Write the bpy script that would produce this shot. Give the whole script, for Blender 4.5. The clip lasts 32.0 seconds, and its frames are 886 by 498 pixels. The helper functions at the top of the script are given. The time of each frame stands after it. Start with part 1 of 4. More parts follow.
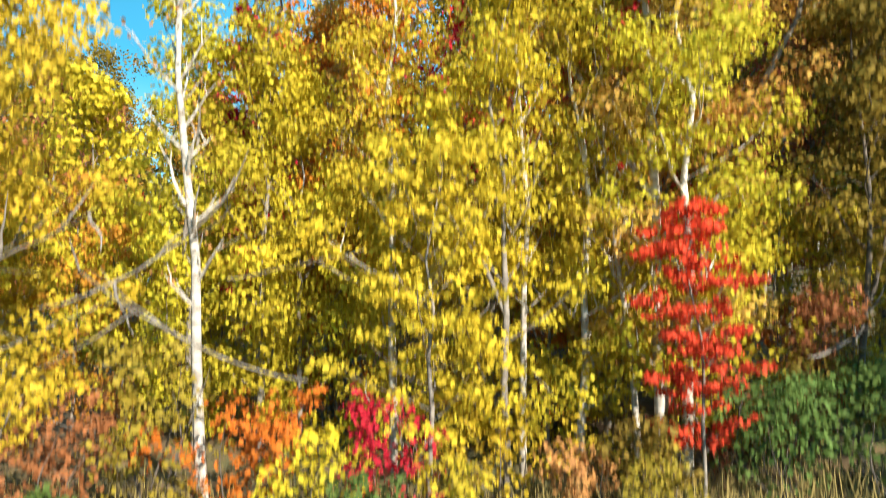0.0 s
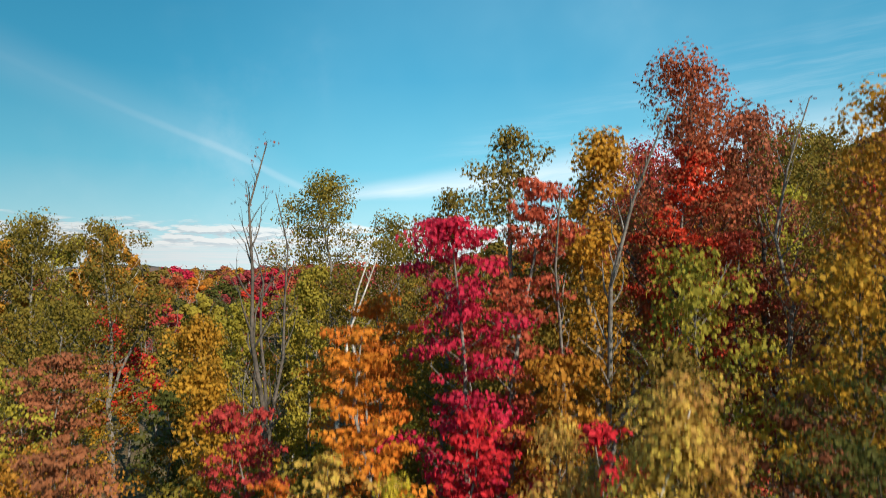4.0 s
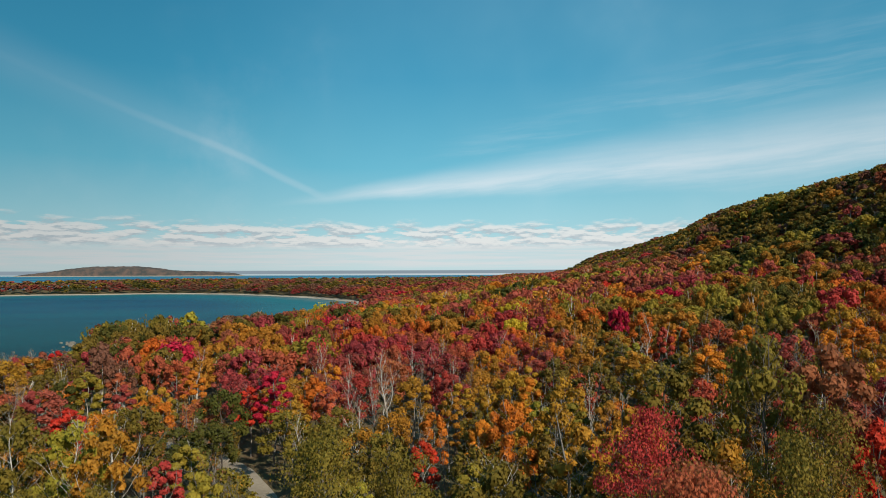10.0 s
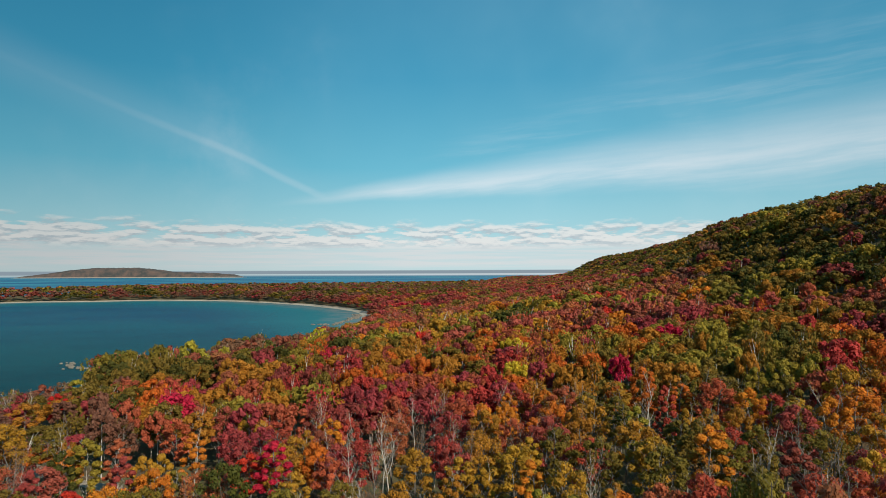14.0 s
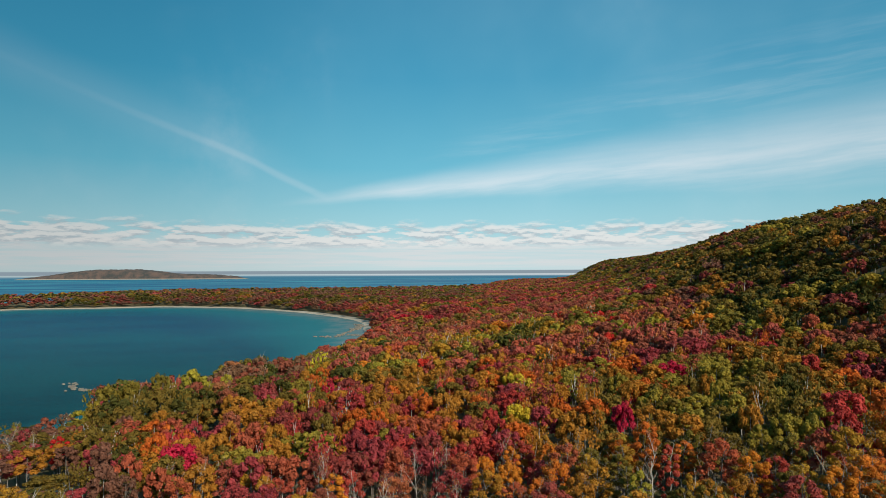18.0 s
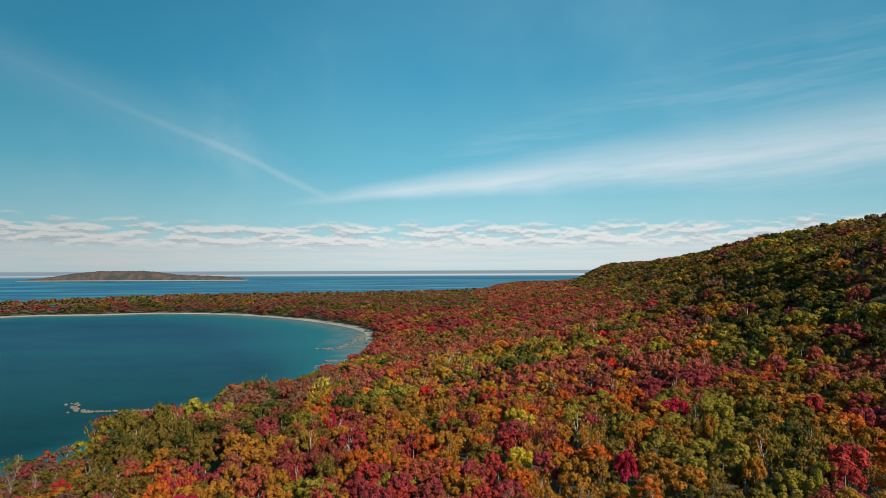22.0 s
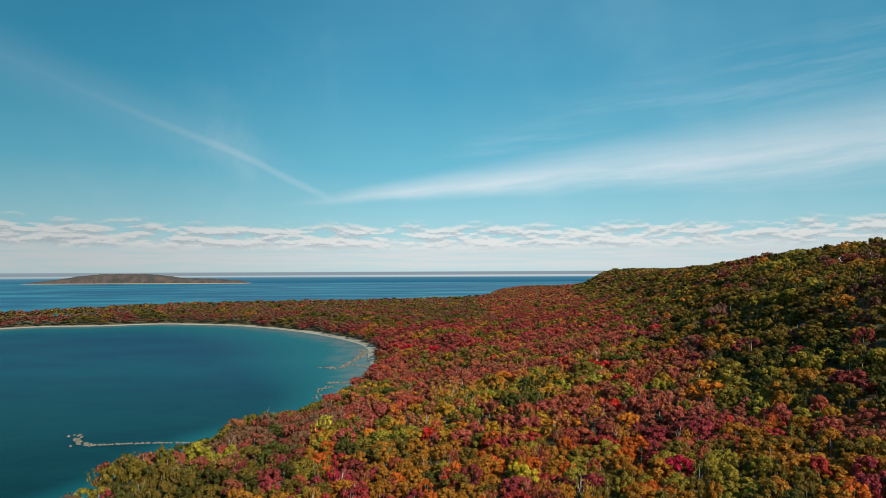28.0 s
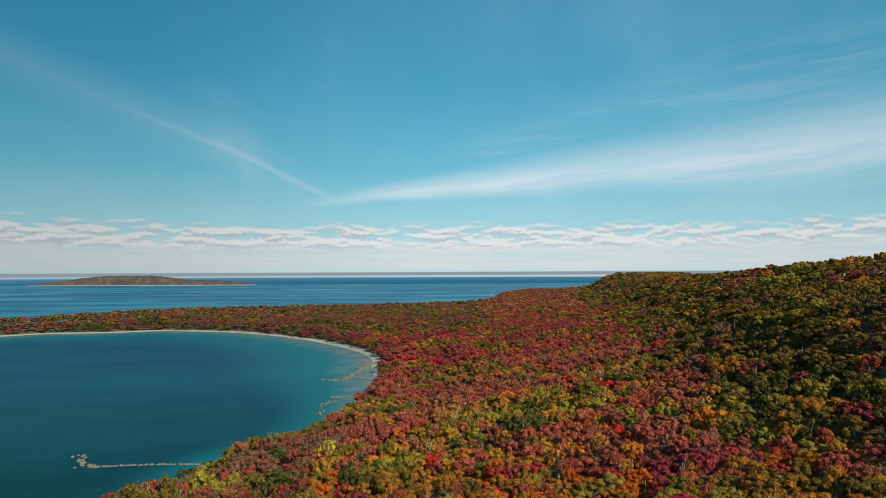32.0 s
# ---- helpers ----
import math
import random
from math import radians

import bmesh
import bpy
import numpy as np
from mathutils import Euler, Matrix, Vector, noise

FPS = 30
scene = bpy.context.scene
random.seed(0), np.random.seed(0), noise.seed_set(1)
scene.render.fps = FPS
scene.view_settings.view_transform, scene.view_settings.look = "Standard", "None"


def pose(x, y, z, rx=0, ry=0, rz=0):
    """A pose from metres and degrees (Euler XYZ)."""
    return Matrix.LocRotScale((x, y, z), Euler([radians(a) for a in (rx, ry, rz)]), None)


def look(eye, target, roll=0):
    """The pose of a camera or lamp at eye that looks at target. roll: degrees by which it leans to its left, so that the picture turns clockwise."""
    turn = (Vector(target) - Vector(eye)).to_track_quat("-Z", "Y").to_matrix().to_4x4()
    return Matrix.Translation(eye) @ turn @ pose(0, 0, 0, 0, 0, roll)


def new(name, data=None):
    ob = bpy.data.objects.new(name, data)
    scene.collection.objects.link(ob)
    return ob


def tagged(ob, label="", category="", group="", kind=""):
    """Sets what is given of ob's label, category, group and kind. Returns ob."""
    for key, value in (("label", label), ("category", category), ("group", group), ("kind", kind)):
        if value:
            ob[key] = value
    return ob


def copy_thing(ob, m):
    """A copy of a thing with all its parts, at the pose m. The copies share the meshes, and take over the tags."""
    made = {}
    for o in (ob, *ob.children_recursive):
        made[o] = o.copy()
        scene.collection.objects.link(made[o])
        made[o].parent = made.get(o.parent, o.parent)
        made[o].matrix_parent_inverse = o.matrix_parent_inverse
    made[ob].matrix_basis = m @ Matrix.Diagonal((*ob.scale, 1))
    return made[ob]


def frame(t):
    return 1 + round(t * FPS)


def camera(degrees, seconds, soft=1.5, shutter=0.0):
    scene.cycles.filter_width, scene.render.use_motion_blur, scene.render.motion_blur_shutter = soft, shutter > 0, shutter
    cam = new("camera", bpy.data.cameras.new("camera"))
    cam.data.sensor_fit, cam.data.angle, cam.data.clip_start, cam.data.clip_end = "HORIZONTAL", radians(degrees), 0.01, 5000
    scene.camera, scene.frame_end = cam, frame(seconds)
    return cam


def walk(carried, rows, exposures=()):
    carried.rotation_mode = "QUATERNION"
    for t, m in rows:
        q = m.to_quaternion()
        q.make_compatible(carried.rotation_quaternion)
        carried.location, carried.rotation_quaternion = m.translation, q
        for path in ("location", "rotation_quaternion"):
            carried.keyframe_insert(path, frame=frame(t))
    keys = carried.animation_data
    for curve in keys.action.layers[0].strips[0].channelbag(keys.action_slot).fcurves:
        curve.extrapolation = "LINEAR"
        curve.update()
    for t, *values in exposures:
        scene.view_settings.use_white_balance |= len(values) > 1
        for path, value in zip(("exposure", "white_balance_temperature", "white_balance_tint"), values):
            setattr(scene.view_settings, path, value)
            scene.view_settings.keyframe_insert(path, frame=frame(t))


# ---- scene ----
# x to the right of the drone's view, y ahead, z above the lake
cam = camera(70, 32.0, soft=0.8, shutter=0.9)
RISE = 2.5                      # metres a second, straight up
START = 10.0


def eye(t, tilt, turn, roll):
    return t, pose(0, 0, START + RISE * t, 90 + tilt, 0, turn) @ pose(0, 0, 0, 0, 0, roll)


walk(cam, [eye(0, 1.99, 0.1, -0.2), eye(4, 1.99, -0.05, -0.2), eye(9, 1.96, 0.0, -0.2), eye(13, 1.96, 0.0, -0.22),
           eye(19, 1.98, 0.25, -0.25), eye(23, 2.0, 0.41, -0.25), eye(28, 2.08, 0.6, -0.27), eye(32, 2.12, 0.9, -0.27)],
     exposures=[(0, 1.4), (1.2, 1.0), (2.5, 0.72), (4.0, 0.42), (6.0, 0.04), (7.0, 0.0), (32.0, 0.0)])

# ---- world, sun ----
SUN_TO = Vector((0.50, -0.68, 0.55)).normalized()
world = bpy.data.worlds.new("sky")
scene.world = world
world.use_nodes = True


class Graph:
    """Short hand for node trees."""

    def __init__(self, tree):
        self.tree = tree
        tree.nodes.clear()

    def node(self, kind, *links, **settings):
        n = self.tree.nodes.new(kind)
        for key, value in settings.items():
            setattr(n, key, value)
        for i, v in enumerate(links):
            self.feed(n, i, v)
        return n

    def feed(self, n, slot, v):
        if v is None:
            return
        if isinstance(v, bpy.types.NodeSocket):
            self.tree.links.new(v, n.inputs[slot])
        elif isinstance(v, bpy.types.Node):
            self.tree.links.new(v.outputs[0], n.inputs[slot])
        else:
            n.inputs[slot].default_value = v

    def math(self, op, a, b=None, c=None, clamp=False):
        return self.node("ShaderNodeMath", a, b, c, operation=op, use_clamp=clamp).outputs[0]

    def dot(self, a, b):
        return self.node("ShaderNodeVectorMath", a, b, operation="DOT_PRODUCT").outputs["Value"]

    def mix(self, f, a, b, blend="MIX"):
        n = self.tree.nodes.new("ShaderNodeMix")
        n.data_type, n.blend_type = "RGBA", blend
        self.feed(n, 0, f), self.feed(n, 6, a), self.feed(n, 7, b)
        return n.outputs[2]

    def noise(self, vector, scale, detail=3.0, rough=0.5):
        n = self.node("ShaderNodeTexNoise")
        self.feed(n, "Vector", vector), self.feed(n, "Scale", scale)
        self.feed(n, "Detail", detail), self.feed(n, "Roughness", rough)
        return n.outputs["Fac"]

    def step(self, v, a, b, to_a=0.0, to_b=1.0):
        n = self.node("ShaderNodeMapRange", v, a, b, to_a, to_b, interpolation_type="SMOOTHSTEP")
        return n.outputs[0]


def heading(px, up):
    """A direction from its slopes to the right and upwards of straight ahead."""
    return Vector((px, 1.0, up)).normalized()


g = Graph(world.node_tree)
sky = g.node("ShaderNodeTexSky", sky_type="NISHITA", sun_disc=False, sun_elevation=math.asin(SUN_TO.z),
             sun_rotation=math.atan2(SUN_TO.x, SUN_TO.y), air_density=1.0, dust_density=0.6, ozone_density=2.5)
where = g.node("ShaderNodeTexCoord").outputs["Generated"]
split = g.node("ShaderNodeSeparateXYZ", where)
up = split.outputs["Z"]
# low rows of cumulus over the horizon, white tops over flat grey bases
def cumulus(wide, tall, lift):
    m = g.node("ShaderNodeMapping", where)
    m.inputs["Scale"].default_value = (wide, wide, tall)
    m.inputs["Location"].default_value = (3.1, 0.7, lift)
    return g.noise(m, 1.0, 7.0, 0.58)


puffs, above = cumulus(21, 92, 0.0), cumulus(21, 92, 0.42)
shade = g.step(g.math("SUBTRACT", above, puffs), -0.06, 0.10)
bank = g.math("MULTIPLY", g.step(up, 0.030, 0.046), g.step(g.math("ADD", up, g.math("MULTIPLY", puffs, -0.05)), 0.036, 0.052, 1.0, 0.0))
low = g.math("MULTIPLY", bank, g.step(puffs, 0.38, 0.50))
strips = cumulus(9, 210, 5.0)
streaks = g.math("MULTIPLY", g.step(up, 0.0, 0.012, 0.35, 1.0), g.step(up, 0.036, 0.06, 1.0, 0.0))
streaks = g.math("MULTIPLY", streaks, g.step(strips, 0.36, 0.62, 0.45, 0.9))
# an old trail and a broad veil, each along a great circle
fine = g.noise(where, 9.0, 6.0, 0.6)
soft_noise = g.noise(where, 2.6, 4.0, 0.55)
bent = g.math("MULTIPLY", g.math("SUBTRACT", soft_noise, 0.5), 0.05)
a, b = heading(-0.70, 0.345), heading(-0.185, 0.117)
n1 = a.cross(b).normalized()
t1 = (a - b).normalized()
off = g.math("ABSOLUTE", g.math("ADD", g.dot(where, n1), g.math("MULTIPLY", bent, 0.5)))
reach = g.dot(where, t1)
start1 = b.dot(t1)
trail = g.math("MULTIPLY", g.step(off, 0.001, 0.008, 1.0, 0.0), g.step(reach, start1 - 0.01, start1 + 0.03))
trail = g.math("MULTIPLY", trail, g.step(reach, start1 + 0.05, start1 + 0.42, 0.16, 0.015))
wide = g.math("MULTIPLY", g.step(off, 0.0, 0.05, 1.0, 0.0), g.step(reach, start1 - 0.02, start1 + 0.15))
trail = g.math("ADD", trail, g.math("MULTIPLY", wide, 0.07))
c, d = heading(-0.22, 0.112), heading(0.71, 0.220)
n2 = d.cross(c).normalized()
if n2.z < 0:
    n2 = -n2
t2 = (d - c).normalized()
along = g.math("SUBTRACT", g.dot(where, t2), c.dot(t2))
over = g.math("ADD", g.dot(where, n2), g.math("MULTIPLY", bent, 0.6))
ratio = g.math("DIVIDE", over, g.math("MAXIMUM", g.math("ADD", along, 0.12), 0.02))
combed = g.node("ShaderNodeCombineXYZ", g.math("MULTIPLY", along, 5.0), g.math("MULTIPLY", over, 55.0), 0.0)
fibres = g.noise(combed, 1.0, 5.0, 0.6)
ratio = g.math("ADD", ratio, g.math("MULTIPLY", g.math("SUBTRACT", fibres, 0.5), 0.03))
veil = g.math("MULTIPLY", g.step(ratio, -0.02, 0.085, 1.0, 0.0), g.step(ratio, -0.085, -0.01))
veil = g.math("MULTIPLY", veil, g.step(along, -0.06, 0.16))
veil = g.math("MULTIPLY", veil, g.step(fibres, 0.25, 0.75, 0.42, 0.72))
feather = g.math("MULTIPLY", g.step(ratio, 0.02, 0.10), g.step(ratio, 0.10, 0.24, 1.0, 0.0))
feather = g.math("MULTIPLY", feather, g.math("MULTIPLY", g.step(along, 0.12, 0.3), g.step(fibres, 0.42, 0.75, 0.0, 0.13)))
wisps = g.math("MULTIPLY", g.step(soft_noise, 0.5, 0.75), g.step(fine, 0.35, 0.8, 0.0, 0.5))
cloud = g.math("ADD", g.math("ADD", g.math("ADD", trail, veil), feather), g.math("MULTIPLY", wisps, 0.4), clamp=True)
tone = g.mix(1.0, sky.outputs[0], (0.40, 0.98, 0.98, 1), "MULTIPLY")
ramp = g.node("ShaderNodeValToRGB", up)
steps = ramp.color_ramp.elements
steps[0].position, steps[0].color = 0.0, (0.66, 0.74, 0.77, 1)
steps[1].position, steps[1].color = 0.42, (0.040, 0.25, 0.43, 1)
for at, colour in ((0.085, (0.40, 0.64, 0.73, 1)), (0.16, (0.17, 0.50, 0.66, 1)), (0.29, (0.062, 0.335, 0.53, 1))):
    steps.new(at).color = colour
clear = g.mix(1.0, ramp.outputs[0], (7.4, 8.8, 8.85, 1), "MULTIPLY")
thin = g.math("MULTIPLY", g.step(split.outputs["X"], -0.42, 0.15), g.step(soft_noise, 0.3, 0.7, 0.05, 0.16))
clear = g.mix(thin, clear, (4.4, 7.0, 8.0, 1))
tone = g.mix(0.92, tone, clear)
tone = g.mix(cloud, tone, (7.0, 7.6, 8.0, 1))
tone = g.mix(streaks, tone, (6.2, 6.5, 6.6, 1))
tone = g.mix(g.math("MULTIPLY", low, 0.80), tone, g.mix(shade, (7.5, 7.4, 7.2, 1), (4.3, 4.8, 5.2, 1)))
# the sky deepens away from the sun
deepen = g.math("MULTIPLY", g.step(split.outputs["X"], -0.62, 0.0, 0.80, 1.09), g.step(split.outputs["X"], 0.15, 0.62, 1.0, 0.90))
tone = g.mix(1.0, tone, g.node("ShaderNodeCombineXYZ", deepen, deepen, deepen), "MULTIPLY")
# far water, calm strip and low land on the horizon, painted with their haze
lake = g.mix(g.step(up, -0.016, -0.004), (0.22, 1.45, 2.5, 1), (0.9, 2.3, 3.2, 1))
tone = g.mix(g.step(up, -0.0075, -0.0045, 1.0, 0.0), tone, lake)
# bright reflection of the sky on calm water, painted as colour
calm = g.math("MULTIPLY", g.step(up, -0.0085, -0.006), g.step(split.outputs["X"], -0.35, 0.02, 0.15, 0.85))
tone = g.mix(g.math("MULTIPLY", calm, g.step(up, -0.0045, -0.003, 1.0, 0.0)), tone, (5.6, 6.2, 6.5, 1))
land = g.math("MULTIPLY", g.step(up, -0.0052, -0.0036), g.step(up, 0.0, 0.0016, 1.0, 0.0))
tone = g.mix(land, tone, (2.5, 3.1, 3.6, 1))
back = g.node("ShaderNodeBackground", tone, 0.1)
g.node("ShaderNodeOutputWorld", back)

lamp = bpy.data.lights.new("sun", "SUN")
lamp.energy, lamp.angle, lamp.color = 5.0, radians(0.53), (1.0, 0.91, 0.75)
sun = new("sun", lamp)
sun.matrix_world = look(SUN_TO * 50, (0, 0, 0))


# ---- materials ----
def material(name):
    m = bpy.data.materials.new(name)
    m.use_nodes = True
    return m, Graph(m.node_tree)


def leaf_material(name, one, two, clear=0.31):
    m, g = material(name)
    at = g.node("ShaderNodeTexCoord").outputs["Object"]
    rnd = g.node("ShaderNodeNewGeometry").outputs["Random Per Island"]
    own = g.node("ShaderNodeObjectInfo").outputs["Random"]
    f = g.math("ADD", g.math("MULTIPLY", rnd, 0.55), g.math("MULTIPLY", g.step(g.noise(at, 0.45, 2.0), 0.3, 0.7), 0.45))
    col = g.mix(f, (*one, 1), (*two, 1))
    hsv = g.node("ShaderNodeHueSaturation")
    g.feed(hsv, "Hue", g.math("ADD", 0.488, g.math("MULTIPLY", own, 0.024)))
    drift = g.math("MULTIPLY", g.step(g.noise(at, 0.13, 1.0), 0.3, 0.7), 0.24)
    fleck = g.noise(at, 1.7, 4.0, 0.75)
    g.feed(hsv, "Value", g.math("ADD", g.math("ADD", g.step(fleck, 0.3, 0.7, 0.44, 0.78), drift), g.math("ADD", g.math("MULTIPLY", rnd, 0.5), g.math("MULTIPLY", own, 0.15))))
    g.feed(hsv, "Color", col)
    b = g.node("ShaderNodeBsdfPrincipled", hsv)
    b.inputs["Roughness"].default_value = 0.6
    b.inputs["Specular IOR Level"].default_value = 0.08
    tr = g.node("ShaderNodeBsdfTranslucent", hsv)
    g.node("ShaderNodeOutputMaterial", g.node("ShaderNodeMixShader", clear, b, tr))
    return m


LEAF = {
    "yellow": leaf_material("leaf_yellow", (0.60, 0.44, 0.03), (0.46, 0.38, 0.035)),
    "gold": leaf_material("leaf_gold", (0.50, 0.23, 0.025), (0.33, 0.17, 0.025)),
    "chartreuse": leaf_material("leaf_chartreuse", (0.54, 0.42, 0.035), (0.40, 0.34, 0.03)),
    "lime": leaf_material("leaf_lime", (0.38, 0.29, 0.035), (0.24, 0.20, 0.03)),
    "olive": leaf_material("leaf_olive", (0.24, 0.16, 0.026), (0.135, 0.105, 0.02)),
    "green": leaf_material("leaf_green", (0.115, 0.10, 0.02), (0.06, 0.068, 0.016)),
    "rust": leaf_material("leaf_rust", (0.38, 0.13, 0.055), (0.24, 0.088, 0.042)),
    "orange": leaf_material("leaf_orange", (0.62, 0.20, 0.025), (0.48, 0.13, 0.02)),
    "russet": leaf_material("leaf_russet", (0.47, 0.145, 0.055), (0.36, 0.10, 0.045)),
    "brick": leaf_material("leaf_brick", (0.52, 0.10, 0.05), (0.36, 0.06, 0.04)),
    "red": leaf_material("leaf_red", (0.60, 0.027, 0.032), (0.44, 0.022, 0.028)),
    "copper": leaf_material("leaf_copper", (0.54, 0.27, 0.075), (0.46, 0.35, 0.05)),
    "maroon": leaf_material("leaf_maroon", (0.34, 0.085, 0.052), (0.21, 0.055, 0.04)),
    "fern": leaf_material("leaf_fern", (0.13, 0.19, 0.045), (0.08, 0.13, 0.035)),
    # brown muted to stand in for haze over the far woods
    "umber": leaf_material("leaf_umber", (0.25, 0.115, 0.065), (0.17, 0.085, 0.05)),
    "rose": leaf_material("leaf_rose", (0.44, 0.085, 0.065), (0.30, 0.06, 0.05)),
    "tan": leaf_material("leaf_tan", (0.52, 0.22, 0.09), (0.36, 0.18, 0.06)),
}
SPECIES = list(LEAF)


def bark_material(name, one, two, scale=6.0):
    m, g = material(name)
    at = g.node("ShaderNodeTexCoord").outputs["Object"]
    stretch = g.node("ShaderNodeMapping", at)
    stretch.inputs["Scale"].default_value = (1, 1, 2.5)
    f = g.noise(stretch, scale, 5.0, 0.65)
    patches = g.noise(at, 0.8, 2.0)
    col = g.mix(g.step(g.math("ADD", g.math("MULTIPLY", f, 0.7), g.math("MULTIPLY", patches, 0.3)), 0.38, 0.62), (*one, 1), (*two, 1))
    b = g.node("ShaderNodeBsdfPrincipled", col)
    b.inputs["Roughness"].default_value = 0.85
    bump = g.node("ShaderNodeBump", 0.5, 0.02)
    g.feed(bump, "Height", f)
    g.feed(b, "Normal", bump.outputs[0])
    g.node("ShaderNodeOutputMaterial", b)
    return m


BARK = {"white": bark_material("bark_white", (0.22, 0.19, 0.16), (0.62, 0.58, 0.52)),
        "grey": bark_material("bark_grey", (0.10, 0.085, 0.07), (0.26, 0.23, 0.20)),
        "dark": bark_material("bark_dark", (0.05, 0.04, 0.03), (0.13, 0.105, 0.085))}
BARKS = list(BARK)


def ground_material():
    m, g = material("forest_floor")
    at = g.node("ShaderNodeTexCoord").outputs["Object"]
    a = g.noise(at, 0.25, 4.0, 0.6)
    b_ = g.noise(at, 3.0, 5.0, 0.7)
    col = g.mix(g.step(a, 0.4, 0.6), (0.10, 0.065, 0.03, 1), (0.085, 0.09, 0.03, 1))
    col = g.mix(g.step(b_, 0.45, 0.7), col, (0.20, 0.12, 0.05, 1))
    b = g.node("ShaderNodeBsdfPrincipled", col)
    b.inputs["Roughness"].default_value = 0.95
    bump = g.node("ShaderNodeBump", 0.8, 0.15)
    g.feed(bump, "Height", b_)
    g.feed(b, "Normal", bump.outputs[0])
    g.node("ShaderNodeOutputMaterial", b)
    return m


def stone_material(name, one, two, scale=1.2, rough=0.85):
    m, g = material(name)
    at = g.node("ShaderNodeTexCoord").outputs["Object"]
    own = g.node("ShaderNodeObjectInfo").outputs["Random"]
    isle = g.node("ShaderNodeNewGeometry").outputs["Random Per Island"]
    a = g.noise(at, scale, 6.0, 0.65)
    big = g.noise(at, scale * 0.07, 3.0, 0.6)
    f = g.math("ADD", g.math("MULTIPLY", a, 0.6), g.math("MULTIPLY", big, 0.6))
    f = g.math("ADD", f, g.math("MULTIPLY", g.math("ADD", own, isle), 0.12))
    col = g.mix(g.step(f, 0.4, 0.95), (*one, 1), (*two, 1))
    b = g.node("ShaderNodeBsdfPrincipled", col)
    b.inputs["Roughness"].default_value = rough
    bump = g.node("ShaderNodeBump", 0.7, 0.1)
    g.feed(bump, "Height", a)
    g.feed(b, "Normal", bump.outputs[0])
    g.node("ShaderNodeOutputMaterial", b)
    return m


def water_material():
    m, g = material("lake_water")
    at = g.node("ShaderNodeTexCoord").outputs["Object"]
    depth = g.node("ShaderNodeAttribute", attribute_name="depth").outputs["Fac"]
    streak = g.node("ShaderNodeMapping", at)
    streak.inputs["Scale"].default_value = (0.42, 1.0, 1.0)
    streak.inputs["Rotation"].default_value = (0, 0, 0.18)
    broad = g.noise(streak, 0.0075, 4.0, 0.55)
    patch = g.noise(at, 0.06, 4.0, 0.6)
    ripple = g.noise(streak, 0.16, 5.0, 0.7)
    wind = g.math("ADD", g.math("MULTIPLY", broad, 0.75), g.math("MULTIPLY", ripple, 0.25))
    # sky reflection is mixed into the bluer colours of the far bay
    deep = g.mix(g.step(wind, 0.40, 0.62), (0.0012, 0.048, 0.104, 1), (0.003, 0.081, 0.120, 1))
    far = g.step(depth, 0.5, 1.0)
    shallow = g.mix(g.step(patch, 0.35, 0.65), (0.15, 0.185, 0.18, 1), (0.07, 0.165, 0.175, 1))
    # near water painted darker for its weaker sky reflection, over a greener bed
    near = g.step(g.node("ShaderNodeSeparateXYZ", at).outputs["Y"], 200.0, 620.0, 1.0, 0.0)
    deep = g.mix(near, deep, g.mix(g.step(wind, 0.40, 0.62), (0.0015, 0.036, 0.046, 1), (0.003, 0.058, 0.066, 1)))
    mid = g.mix(g.step(g.math("ADD", depth, g.math("MULTIPLY", g.math("SUBTRACT", broad, 0.5), 0.25)), 0.04, 0.42), (0.009, 0.140, 0.160, 1), deep)
    col = g.mix(g.step(g.math("ADD", depth, g.math("MULTIPLY", g.math("SUBTRACT", patch, 0.5), 0.07)), 0.012, 0.13), shallow, mid)
    # open lake painted paler and streaked, distance haze included in the colour
    hazy_open_water = g.mix(g.step(g.noise(streak, 0.004, 6.0, 0.65), 0.42, 0.66), (0.002, 0.095, 0.20, 1), (0.03, 0.24, 0.31, 1))
    col = g.mix(far, col, hazy_open_water)
    bump = g.node("ShaderNodeBump", 0.5, 0.3)
    g.feed(bump, "Height", g.noise(streak, 0.9, 4.0, 0.65))
    body = g.node("ShaderNodeBsdfDiffuse", col)
    shine = g.node("ShaderNodeBsdfGlossy")
    shine.inputs["Roughness"].default_value = 0.22
    g.feed(body, "Normal", bump.outputs[0]), g.feed(shine, "Normal", bump.outputs[0])
    grazing = g.node("ShaderNodeFresnel", 1.33)
    g.feed(grazing, "Normal", bump.outputs[0])
    g.node("ShaderNodeOutputMaterial", g.node("ShaderNodeMixShader", g.math("MULTIPLY", grazing, 0.27), body, shine))
    return m


GROUND, WATER = ground_material(), water_material()
SAND = stone_material("pale_shingle", (0.24, 0.19, 0.13), (0.46, 0.40, 0.31), 0.5)
ROCK = stone_material("limestone_boulder", (0.06, 0.05, 0.038), (0.22, 0.19, 0.15), 1.5)
GRAVEL = stone_material("gravel", (0.22, 0.18, 0.13), (0.40, 0.34, 0.26), 2.5)

